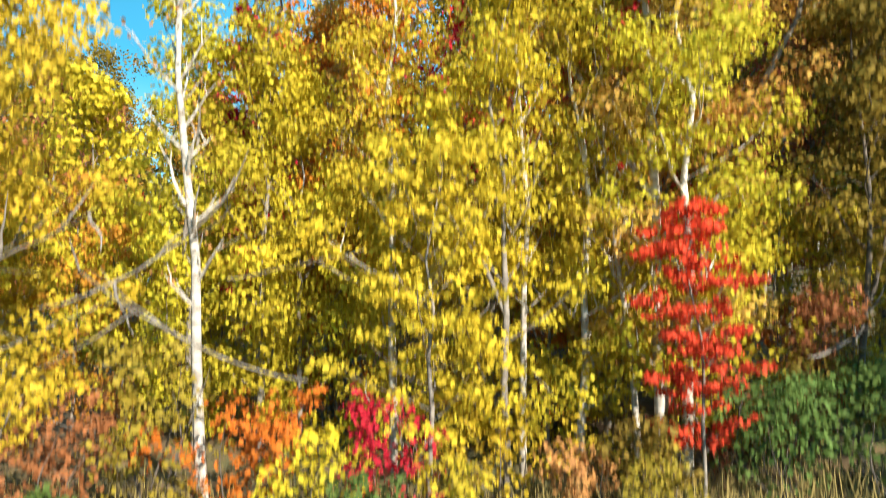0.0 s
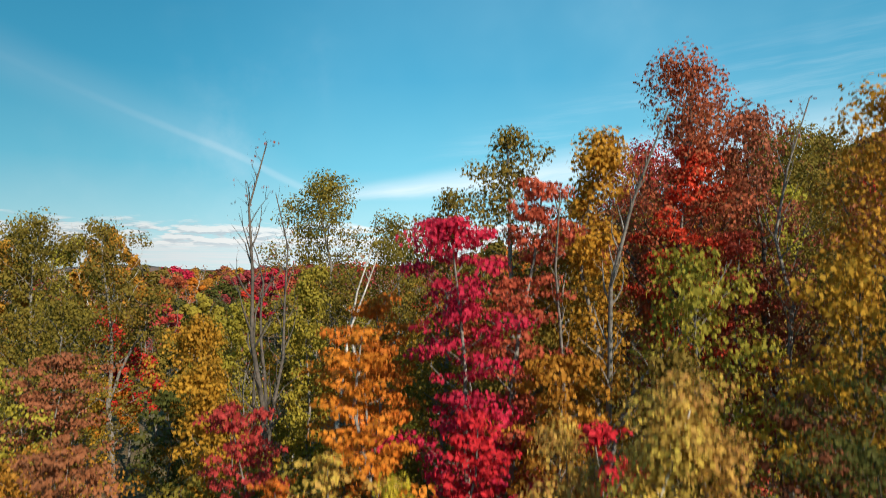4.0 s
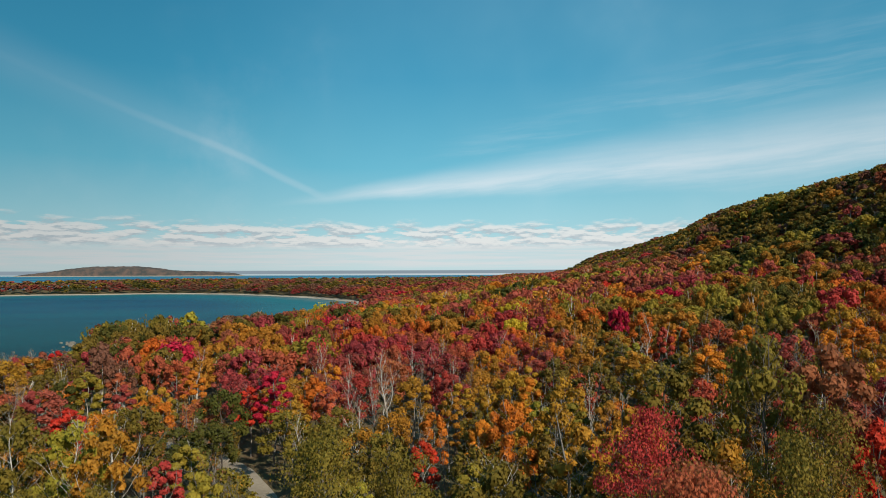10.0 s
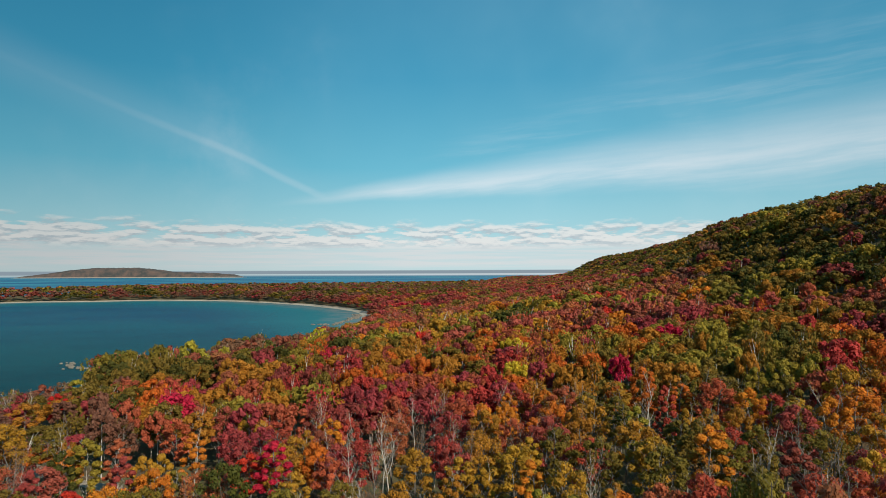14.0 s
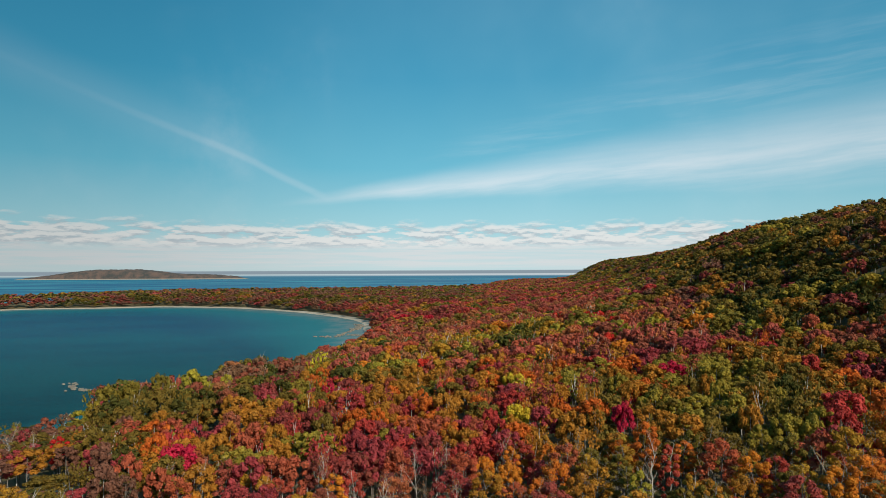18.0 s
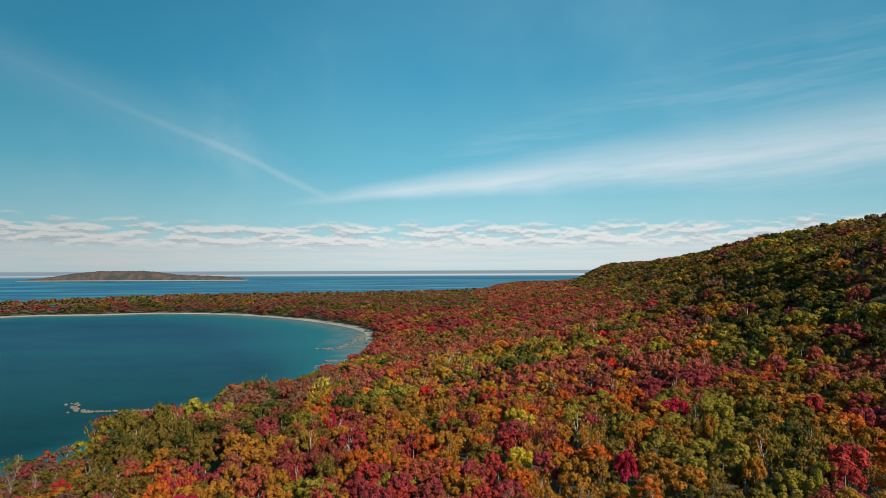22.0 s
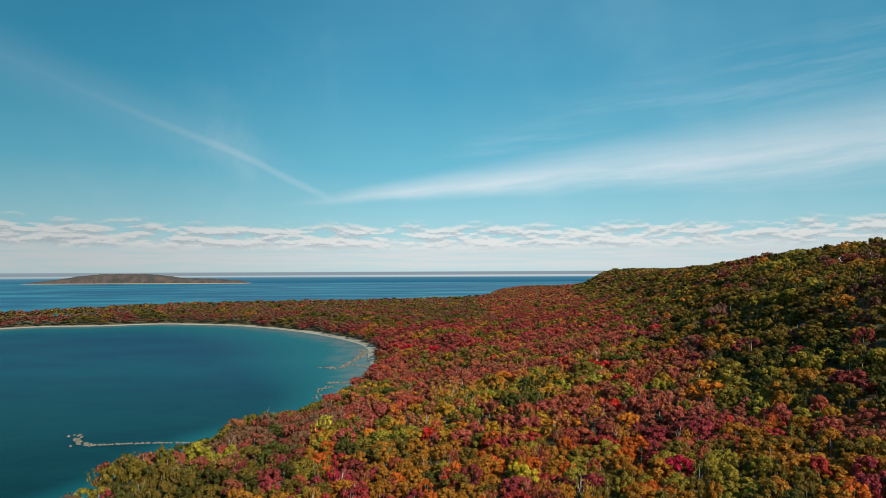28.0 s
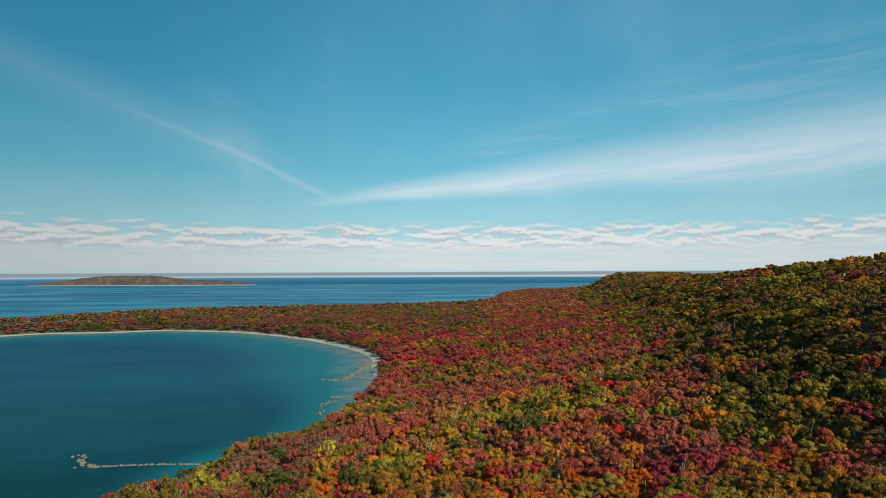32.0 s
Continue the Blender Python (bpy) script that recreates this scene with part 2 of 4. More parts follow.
# ---- the lie of the land ----
COAST = [(-1500, -600), (-400, 60), (-240, 118), (-182, 150), (-150, 173), (-133, 198), (-121, 222), (-114, 250), (-112, 275), (-111, 293), (-102, 312), (-84, 330), (-73, 362), (-67, 406),
         (-65, 456), (-64, 509), (-70, 560), (-77, 606), (-80, 643), (-91, 686), (-113, 735), (-142, 782), (-193, 848), (-248, 902), (-310, 950)]
COAST += [(-362, 975), (-412, 986), (-464, 992), (-531, 962), (-616, 948), (-668, 905), (-760, 870), (-860, 800), (-900, 850), (-850, 960), (-760, 1090), (-640, 1330),
          (-380, 1470), (-200, 1520), (23, 1680), (120, 2000), (190, 2500), (420, 3100), (900, 3900), (1600, 4900)]


def rounded(points, n=6):
    """A smooth line through points."""
    p = np.array(points, float)
    q = np.vstack([2 * p[0] - p[1], p, 2 * p[-1] - p[-2]])
    out = []
    for i in range(1, len(q) - 2):
        for t in np.arange(n) / n:
            a, b, c, d = q[i - 1:i + 3]
            out.append(0.5 * (2 * b + (c - a) * t + (2 * a - 5 * b + 4 * c - d) * t * t + (3 * b - a - 3 * c + d) * t ** 3))
    return np.array(out + [p[-1]])


SHORE = rounded(COAST)
LAND = np.vstack([SHORE, [(6000, 4900), (6000, -4000), (-1500, -4000)]])


def from_shore(x, y):
    """Signed distance from the shore, positive on land."""
    x, y = np.atleast_1d(np.asarray(x, float)), np.atleast_1d(np.asarray(y, float))
    best, inside = np.full(x.shape, 1e12), np.zeros(x.shape, bool)
    for i in range(len(LAND)):
        (ax, ay), (bx, by) = LAND[i], LAND[(i + 1) % len(LAND)]
        if i < len(SHORE) - 1:
            dx, dy = bx - ax, by - ay
            t = np.clip(((x - ax) * dx + (y - ay) * dy) / (dx * dx + dy * dy), 0, 1)
            best = np.minimum(best, (x - ax - t * dx) ** 2 + (y - ay - t * dy) ** 2)
        if ay != by:
            inside ^= ((ay > y) != (by > y)) & (x < ax + (y - ay) * (bx - ax) / (by - ay))
    return np.where(inside, 1, -1) * np.sqrt(best)


def foot(y):
    return np.interp(y, [0, 350, 700, 1660, 2600, 5000], [120, 120, 188, 325, 560, 1500])


def bumps(x, y):
    return 0.6 * np.sin(x * 0.09 + 1) * np.sin(y * 0.075) + 0.5 * np.sin(x * 0.031 + y * 0.043)


def ground_at(x, y):
    x, y = np.atleast_1d(np.asarray(x, float)), np.atleast_1d(np.asarray(y, float))
    s = from_shore(x, y)
    base = np.interp(y, [0, 100, 450, 900, 1500, 2500], [6.8, 7.5, 11, 7, 7, 10])
    w = x - foot(y)
    hill = np.interp(w, [-120, -60, -30, 0, 30, 50, 80, 110, 160, 600], [0, 4, 10, 17, 34, 48, 66, 75, 77, 72])
    hill = hill + np.interp(w, [-140, -90, -60, -30, 0, 30, 50], [0, 3.4, 5, 4.5, 4, 1, 0]) * np.clip((y - 45) / 90, 0, 1)
    hill *= np.interp(y, [-300, 60, 250, 420, 700, 1200, 1650, 2000, 2600], [0.4, 0.75, 1, 1, 0.88, 0.82, 0.86, 0.88, 0.6])
    low = np.minimum(base + hill, 0.25 + np.maximum(s, 0) * 0.085 + np.maximum(s - 60, 0) * 0.2)
    low = low + bumps(x, y) * np.clip(s / 40, 0, 1) * np.clip((np.hypot(x, y) - 5) / 30, 0.15, 1)
    return np.where(s > 0, low, np.maximum(s * 0.12, -6))


def mesh_object(name, verts, faces, mats, smooth=False, index=None):
    me = bpy.data.meshes.new(name)
    me.from_pydata([tuple(v) for v in verts], [], faces)
    for m in mats:
        me.materials.append(m)
    if index is not None:
        me.polygons.foreach_set("material_index", np.asarray(index, np.int32))
    if smooth:
        me.polygons.foreach_set("use_smooth", np.ones(len(me.polygons), bool))
    me.update()
    return new(name, me)


def sheet(name, radii, angles, height, mat):
    """A round sheet about the drone's place, finer near by."""
    r, a = np.meshgrid(radii, angles, indexing="ij")
    x, y = (r * np.sin(a)).ravel(), (r * np.cos(a)).ravel()
    z = height(x, y)
    n, k = len(radii), len(angles)
    faces = [(i * k + j, i * k + (j + 1) % k, (i + 1) * k + (j + 1) % k, (i + 1) * k + j) for i in range(n - 1) for j in range(k)]
    ob = mesh_object(name, np.column_stack([x, y, z]), faces, [mat], True)
    return ob, x, y


ANGLES = np.concatenate([np.radians(np.linspace(-44, 44, 177)), np.radians(np.linspace(48, 312, 45))])
ground, _, _ = sheet("ground", np.concatenate([[0.01], np.geomspace(2, 5200, 190)]), ANGLES, ground_at, GROUND)
tagged(ground, "leaf-strewn forest floor rising to a wooded ridge", "ground", kind="structure")
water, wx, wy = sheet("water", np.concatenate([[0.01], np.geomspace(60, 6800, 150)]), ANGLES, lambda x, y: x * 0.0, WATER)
layer = water.data.attributes.new("depth", "FLOAT", "POINT")
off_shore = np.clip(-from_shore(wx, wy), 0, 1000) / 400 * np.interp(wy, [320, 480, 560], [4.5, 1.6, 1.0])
# past 1050 m the value 1.0 marks open lake for the paler hazy colour
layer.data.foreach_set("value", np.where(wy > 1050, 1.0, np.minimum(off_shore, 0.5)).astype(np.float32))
tagged(water, "calm teal lake, turquoise in the shallows", "lake", kind="structure")


# ---- beach: a pale strip that follows the shore ----
def ribbon(name, line, inner, outer, zi, zo, mat):
    d = np.gradient(line, axis=0)
    n = np.column_stack([d[:, 1], -d[:, 0]]) / np.linalg.norm(d, axis=1)[:, None]
    rows = [line + n * inner[:, None], line + n * (inner * 0.45 + outer * 0.55)[:, None], line + n * outer[:, None]]
    zs = [zi, zi * 0.7, zo]
    verts = np.vstack([np.column_stack([p, np.full(len(p), z)]) for p, z in zip(rows, zs)])
    k = len(line)
    faces = [(r * k + i, r * k + i + 1, (r + 1) * k + i + 1, (r + 1) * k + i) for r in range(2) for i in range(k - 1)]
    return mesh_object(name, verts, faces, [mat], True)


span = SHORE[(SHORE[:, 1] > 270) & (SHORE[:, 1] < 1100) & (SHORE[:, 0] > -1010) & (np.arange(len(SHORE)) < 214)]
keep = rounded([tuple(p) for p in span[::2]], 5)
wobble = np.sin(np.arange(len(keep)) * 0.35) * 1.6 + np.sin(np.arange(len(keep)) * 0.13 + 1) * 2.2
width = np.interp(keep[:, 1], [270, 500, 600, 650, 700, 860, 900, 1000], [1.5, 3, 6, 9, 9, 10, 8, 6]) + wobble * 0.7
beach = ribbon("beach", keep, np.maximum(width, 1.2), -np.maximum(width * 0.45, 1.2), 1.15, -0.35, SAND)
tagged(beach, "narrow pale shingle beach curving round the bay", "beach", kind="structure")


# ---- trees ----
def tube(points, radii, sides, verts, faces):
    """Adds a tapered tube along points to verts and faces."""
    first = len(verts)
    for p, r in zip(points, radii):
        for k in range(sides):
            a = 2 * math.pi * k / sides
            verts.append((p[0] + r * math.cos(a), p[1] + r * math.sin(a), p[2]))
    for i in range(len(points) - 1):
        for k in range(sides):
            a, b = first + i * sides + k, first + i * sides + (k + 1) % sides
            faces.append((a, b, b + sides, a + sides))


def limb(start, way, length, lift, rng, n=4):
    pts, d = [np.array(start)], np.array(way, float)
    for i in range(n):
        d = d + np.array([rng.normal(0, 0.16), rng.normal(0, 0.16), lift / n + rng.normal(0, 0.1)])
        d /= np.linalg.norm(d)
        pts.append(pts[-1] + d * length / n)
    return pts


# kind: height, crown width, start of crown, trunk radius, limbs, pitch of the limbs, lump flatness, lump size
KINDS = {
    "aspen": (10.0, 3.0, 0.12, 0.085, 26, 0.7, 0.75, 0.55),
    "maple": (12.0, 5.0, 0.26, 0.12, 32, 0.35, 0.38, 0.72),
    "oak": (15.0, 7.0, 0.20, 0.18, 36, 0.5, 0.7, 1.08),
    "bare": (12.0, 4.0, 0.30, 0.10, 30, 1.3, 0.6, 0.5),
    "snag": (12.0, 1.6, 0.6, 0.15, 5, 1.2, 0.6, 0.3),
    "spruce": (9.0, 4.0, 0.05, 0.12, 30, 0.1, 0.5, 0.6),
    "sapling": (4.0, 2.6, 0.06, 0.04, 18, 0.5, 0.5, 0.42),
    "shrub": (2.2, 2.2, 0.05, 0.03, 12, 0.9, 0.8, 0.36),
}


def crown_width(kind, h):
    if kind in ("aspen", "bare", "snag"):
        return math.sin(math.pi * min(1, 0.18 + 0.80 * h)) ** 0.7
    if kind == "spruce":
        return max(0.06, 1 - h)
    return math.sqrt(max(0.0, 1 - (2 * min(0.97, 0.15 + 0.85 * h) - 1) ** 2))


def grow(kind, seed, sides, height, width):
    """Trunk, limbs and the places of the leaf lumps of one tree of that height and crown width."""
    rng = np.random.default_rng(seed)
    usual, breadth, low, radius, count, pitch, flat, lump = KINDS[kind]
    radius *= height / usual
    lump *= (0.35 * height / usual + 0.65 * width / breadth)
    verts, faces, lumps = [], [], []
    top = height * (0.97 if kind in ("aspen", "bare", "spruce", "snag") else 0.88)
    bend = rng.normal(0, 0.018 * height, (9, 2)).cumsum(0) * np.linspace(0, 1, 9)[:, None]
    line = [np.array((bend[i, 0], bend[i, 1], -0.4 + (top + 0.4) * i / 8)) for i in range(9)]
    stems = [(line, radius)]
    if kind == "shrub":
        stems = [(limb((rng.normal(0, .1), rng.normal(0, .1), -0.1), (rng.normal(0, .4), rng.normal(0, .4), 1), height * 0.8, 0.2, rng, 8), radius * 0.7) for _ in range(5)]
    elif kind == "oak" or (kind == "bare" and sides < 5) or (kind != "bare" and seed % 3 == 0):
        k = 3 if kind != "maple" else 4
        side = limb(line[k], (rng.normal(0, .45), rng.normal(0, .45), 1), top * 0.5, 0.3, rng, 8)
        stems.append((side, radius * 0.6))
    for pts, r in stems:
        tube(pts, [r * (1 - 0.86 * i / (len(pts) - 1)) for i in range(len(pts))], sides + 2, verts, faces)
    turn = rng.random() * 6.28
    for i in range(count):
        pts, r = stems[i % len(stems)] if i % 3 == 0 else stems[0]
        h = (i + rng.random()) / count
        f = min(0.985, low + (1 - low) * h ** 0.9) * (len(pts) - 1)
        j = int(f)
        at = pts[j] + (pts[min(j + 1, len(pts) - 1)] - pts[j]) * (f - j)
        reach = width * 0.5 * crown_width(kind, h) * (0.75 + 0.5 * rng.random())
        turn += 2.4 + rng.normal(0, 0.3)
        way = np.array((math.cos(turn), math.sin(turn), pitch * (0.6 + 0.8 * h)))
        arm = limb(at, way / np.linalg.norm(way), max(reach, 0.25), 0.35 if kind != "spruce" else -0.1, rng)
        thick = max(0.006, r * 0.42 * (1 - 0.75 * h))
        tube(arm, [thick * (1 - 0.8 * q / 4) for q in range(5)], sides, verts, faces)
        for q, share in ((2, 0.5), (4, 1.0)):
            if share < 1 and reach < 0.4:
                continue
            lumps.append((*arm[q], lump * (0.65 + 0.6 * rng.random())))
            twig = limb(arm[q - 1], (rng.normal(), rng.normal(), pitch * 0.8), max(0.3, reach * 0.45), 0.3, rng, 3)
            tube(twig, [thick * 0.5, thick * 0.38, thick * 0.25, thick * 0.1], max(3, sides - 1), verts, faces)
            lumps.append((*twig[-1], lump * (0.5 + 0.5 * rng.random())))
    if kind != "shrub":
        lumps.append((*line[-1], lump * 0.6))
    lumps, verts = np.array(lumps), np.array(verts)
    rise = height / (verts[:, 2].max() if kind in ("bare", "snag") else (lumps[:, 2] + 0.8 * flat * lumps[:, 3]).max())
    lumps[:, 2] *= rise
    verts[:, 2] *= rise
    return verts, faces, lumps, flat


def leaves(lumps, flat, count, size, rng, out=0.7, sprays=False):
    """count separate leaves over the lumps: an array of four corners each, or of three for sprays."""
    pick = rng.choice(len(lumps), count, p=lumps[:, 3] ** 2 / (lumps[:, 3] ** 2).sum())
    d = rng.normal(size=(count, 3))
    d /= np.linalg.norm(d, axis=1)[:, None]
    away = d * (lumps[pick, 3] * (0.3 + 0.64 * rng.random(count) ** 0.6))[:, None]
    away[:, 2] *= flat
    p = lumps[pick, :3] + away
    n = d * out + rng.normal(0, 0.55, (count, 3)) + np.array((0, 0, 0.45))
    n /= np.linalg.norm(n, axis=1)[:, None]
    u = np.cross(n, rng.normal(size=(count, 3)))
    u /= np.linalg.norm(u, axis=1)[:, None]
    v = np.cross(n, u)
    s = size * (0.6 + 0.8 * rng.random(count))[:, None]
    if sprays:
        return np.stack([p + u * s * 0.6, p + v * s * 0.5 - u * s * 0.4, p - v * s * 0.5 - u * s * 0.4], 1)
    return np.stack([p + u * s * 0.55 - n * s * 0.12, p + v * s * 0.42, p - u * s * 0.5 - n * s * 0.1, p - v * s * 0.40], 1)


def flat_mesh(name, corners, loops, sizes, mats, index=None):
    """A mesh from its corners, the run of its faces' corner numbers, and the number of corners of each face."""
    me = bpy.data.meshes.new(name)
    me.vertices.add(corners.size // 3), me.loops.add(len(loops)), me.polygons.add(len(sizes))
    me.vertices.foreach_set("co", corners.reshape(-1).astype(np.float32))
    me.loops.foreach_set("vertex_index", loops.astype(np.int32))
    me.polygons.foreach_set("loop_start", (np.cumsum(sizes) - sizes).astype(np.int32))
    me.polygons.foreach_set("loop_total", sizes.astype(np.int32))
    for m in mats:
        me.materials.append(m)
    if index is not None:
        me.polygons.foreach_set("material_index", index.astype(np.int32))
    me.update(calc_edges=True)
    return me


def quads_mesh(name, quads, mats):
    return flat_mesh(name, quads, np.arange(4 * len(quads)), np.full(len(quads), 4), mats)


# the twelve faces of a rhombic dodecahedron: a rounded clump
AXES = np.array([(2, 0, 0), (-2, 0, 0), (0, 2, 0), (0, -2, 0), (0, 0, 2), (0, 0, -2)]) / 2.0
CLUMP = []
for i, j in ((0, 2), (0, 3), (1, 2), (1, 3), (0, 4), (0, 5), (1, 4), (1, 5), (2, 4), (2, 5), (3, 4), (3, 5)):
    third = np.eye(3)[3 - i // 2 - j // 2] * 0.5
    mid_ = (AXES[i] + AXES[j]) * 0.5
    CLUMP.append([AXES[i], mid_ + third, AXES[j], mid_ - third])
POINTS, CORNER = np.unique(np.array(CLUMP).reshape(-1, 3).round(3), axis=0, return_inverse=True)
CORNER = CORNER.reshape(12, 4)


def loose(pieces):
    """Corners, run of corner numbers and face sizes of separate faces."""
    n, k = pieces.shape[:2]
    return pieces.reshape(-1, 3), np.arange(n * k), np.full(n, k)


def lumpy_crown(rng, k, count, leaf, low=0.36, slim=1.0):
    """A round-headed crown one unit high and wide: k rough clumps under a coat of loose leaf sprays.
    slim: how much higher than wide the tree will stand, so that clumps and sprays stay round."""
    a = np.arange(k) * 2.4 + rng.random(k)
    h = (np.arange(k) + 0.3 + 0.5 * rng.random(k)) / k
    r = 0.36 * np.sqrt(np.maximum(0.02, 1 - (1.32 * h - 0.36) ** 2)) * (0.8 + 0.35 * rng.random(k))
    size = (0.36 / k ** 0.36) * (0.8 + 0.5 * rng.random(k))
    lumps = np.column_stack([r * np.cos(a), r * np.sin(a), low + (0.90 - low) * h, size])
    lumps[-2:, :2] *= 0.35
    lumps[:, 2] = lumps[:, 2] * slim - np.where(h > 0.8, size * 0.4, 0)
    turn = rng.normal(size=(k, 3, 3))
    turn = np.array([np.linalg.qr(m)[0] for m in turn])
    body = np.einsum("vc,kdc->kvd", POINTS, turn) * (lumps[:, 3] * (0.55 if count else 0.9))[:, None, None]
    body *= 1 + rng.normal(0, 0.09, (k, 14, 1))
    body[..., 2] *= 0.75
    body = (body + lumps[:, None, :3]).reshape(-1, 3)
    loops = (CORNER[None] + 14 * np.arange(k)[:, None, None]).reshape(-1)
    sizes = np.full(12 * k, 4)
    shrink = np.array([1, 1, 1 / slim])
    if not count:
        return body * shrink, loops, sizes
    coat, coat_loops, coat_sizes = loose(leaves(lumps, 0.8, count, leaf, rng, 1.5, True))
    inner = loops[:48 * (k // 2)]
    return np.vstack([coat, body]) * shrink, np.concatenate([coat_loops, inner + len(coat)]), np.concatenate([coat_sizes, np.full(len(inner) // 4, 4)])


# leaves of one crown and their length, by nearness
DETAIL = [{"aspen": 13500, "maple": 11500, "oak": 10000, "bare": 800, "snag": 60, "spruce": 5000, "shrub": 1800, "sapling": 3800},
          {"aspen": 7500, "maple": 9500, "oak": 14500, "bare": 130, "snag": 30, "spruce": 3400, "shrub": 500, "sapling": 1000},
          {"aspen": 2700, "maple": 3300, "oak": 4600, "bare": 160, "snag": 30, "spruce": 1000, "shrub": 150, "sapling": 300}]
LENGTH = [0.076, 0.130, 0.22]
WORDS = {"yellow": "bright yellow", "gold": "golden", "chartreuse": "greenish yellow", "lime": "yellow-green", "olive": "olive-green", "green": "dark green", "rust": "rusty brown",
         "orange": "orange", "russet": "russet", "brick": "brick-red", "red": "scarlet", "copper": "copper and gold", "maroon": "dull maroon", "tan": "faded tan",
         "umber": "brown", "fern": "fresh green", "rose": "dusky red"}
NAMES = {"aspen": "aspen_tree", "maple": "maple_tree", "oak": "oak_tree", "bare": "birch_tree", "snag": "dead_tree", "spruce": "conifer_tree", "sapling": "maple_sapling", "shrub": "shrub"}
FORMS = {"aspen": "slender aspen with {} leaves among the near woods", "maple": "broad maple with tiers of {} leaves",
         "oak": "tall round-headed oak with {} foliage", "snag": "broken white trunk with a few {} leaves", "bare": "nearly bare pale tree with a few {} leaves",
         "sapling": "young maple with layered {} leaves at the wood's edge", "spruce": "conical tree with dense {} foliage", "shrub": "low bush with {} leaves at the wood's edge"}
shapes, models = {}, {}
planted = []


def tree(kind, hue, x, y, top, width, bark="grey", seed=0, detail=None):
    """Plants one tree at (x, y) whose top is at that height over the lake."""
    far = math.hypot(x, y)
    lod = detail if detail is not None else 0 if far < 13 else 1 if far < 42 else 2
    variant = seed % (3 if lod < 2 else 4)
    z = float(ground_at(x, y)[0])
    full_height = max(1.0, top - z)
    usual, breadth = KINDS[kind][:2]
    step = 1.22 if lod < 2 else 1.4
    tall, broad = (round(math.log(q) / math.log(step)) for q in (full_height / usual, width / breadth))
    h, w = usual * step ** tall, breadth * step ** broad
    key = (kind, lod, variant, tall, broad)
    if key not in shapes:
        tv, tf, lumps, flat = grow(kind, 17 * variant + len(kind), (5, 4, 3)[lod], h, w)
        wood = flat_mesh("trunk", tv, np.array(tf).reshape(-1), np.full(len(tf), 4), [BARK[bark]])
        wood.polygons.foreach_set("use_smooth", np.ones(len(tf), bool))
        rng = np.random.default_rng(variant + 50 * lod)
        share = min(1.7, max(0.3, (h / usual) * (w / breadth)))
        if lod == 2 and kind in ("oak", "maple", "aspen"):
            v, loops, sizes = lumpy_crown(rng, 24, int(3000 * min(1.5, max(0.5, share))), 0.30 / w, 0.34 if kind == "aspen" else 0.42, h / w)
            crown = flat_mesh("crown", v * np.array([w, w, h]), loops, sizes, [LEAF[hue]])
        else:
            crown = quads_mesh("crown", leaves(lumps, flat, int(DETAIL[lod][kind] * share), LENGTH[lod] * (0.7 if kind in ("bare", "snag") else 1.0), rng, (1.0, 1.1, 1.6)[lod]), [LEAF[hue]])
        shapes[key] = wood, crown
    wood, crown = shapes[key]
    spin = pose(x, y, z, 0, 0, (seed * 67) % 360)
    full = key + (hue, bark)
    if full in models:
        base = copy_thing(models[full], spin)
    else:
        base = new(NAMES[kind])
        base.matrix_basis = spin
        for name, me, mat in (("trunk", wood, BARK[bark]), ("crown", crown, LEAF[hue])):
            o = new(name, me)
            o.parent = base
            o.material_slots[0].link, o.material_slots[0].material = "OBJECT", mat
        tagged(base, FORMS[kind].format(WORDS[hue]), "bush" if kind == "shrub" else "tree", "bushes" if kind == "shrub" else "trees of the near woods")
        models[full] = base
    base.scale = (width / w, width / w, full_height / h)
    planted.append((x, y, width))
    return base


# the wood's edge before the drone
tree("bare", "tan", -3.1, 8.3, 16.4, 1.9, "white", 184, 0)
tree("aspen", "yellow", -5.3, 7.4, 15.4, 3.0, "grey", 2)
tree("aspen", "yellow", -7.0, 9.0, 15.0, 3.2, "grey", 4)
tree("aspen", "yellow", -0.8, 9.8, 16.8, 2.3, "white", 3)
tree("aspen", "yellow", 0.8, 8.2, 14.4, 2.3, "grey", 5)
tree("aspen", "chartreuse", 1.9, 9.2, 15.2, 2.2, "white", 7)
tree("aspen", "chartreuse", 3.3, 8.7, 16.2, 3.0, "white", 6)
tree("aspen", "copper", 3.05, 9.0, 18.3, 2.6, "white", 5)
tree("aspen", "lime", 0.9, 10.3, 15.7, 2.4, "grey", 4)
tree("aspen", "copper", 3.8, 9.5, 18.6, 2.5, "grey", 8)
tree("aspen", "copper", 2.6, 10.2, 17.6, 2.4, "grey", 19)
tree("aspen", "yellow", -2.4, 10.6, 13.8, 2.8, "grey", 9)
tree("aspen", "chartreuse", -4.2, 10.8, 14.6, 2.6, "grey", 10)
tree("maple", "orange", -2.0, 12.2, 15.6, 3.2, "grey", 11, 0)
tree("maple", "yellow", -0.2, 7.9, 11.8, 2.4, "grey", 12, 0)
tree("maple", "red", 3.06, 7.6, 10.9, 1.4, "grey", 13, 0)
# dark hues put the shade of the right side into these three crowns
tree("aspen", "olive", 5.6, 8.6, 14.0, 2.6, "dark", 14)
tree("maple", "green", 6.9, 9.6, 17.5, 3.6, "dark", 15, 0)
tree("maple", "green", 8.6, 11.5, 20.5, 4.5, "dark", 16, 0)
tree("bare", "olive", 2.7, 8.9, 14.2, 1.6, "white", 17, 0)
tree("bare", "gold", 1.15, 9.3, 15.4, 1.4, "white", 18, 0)
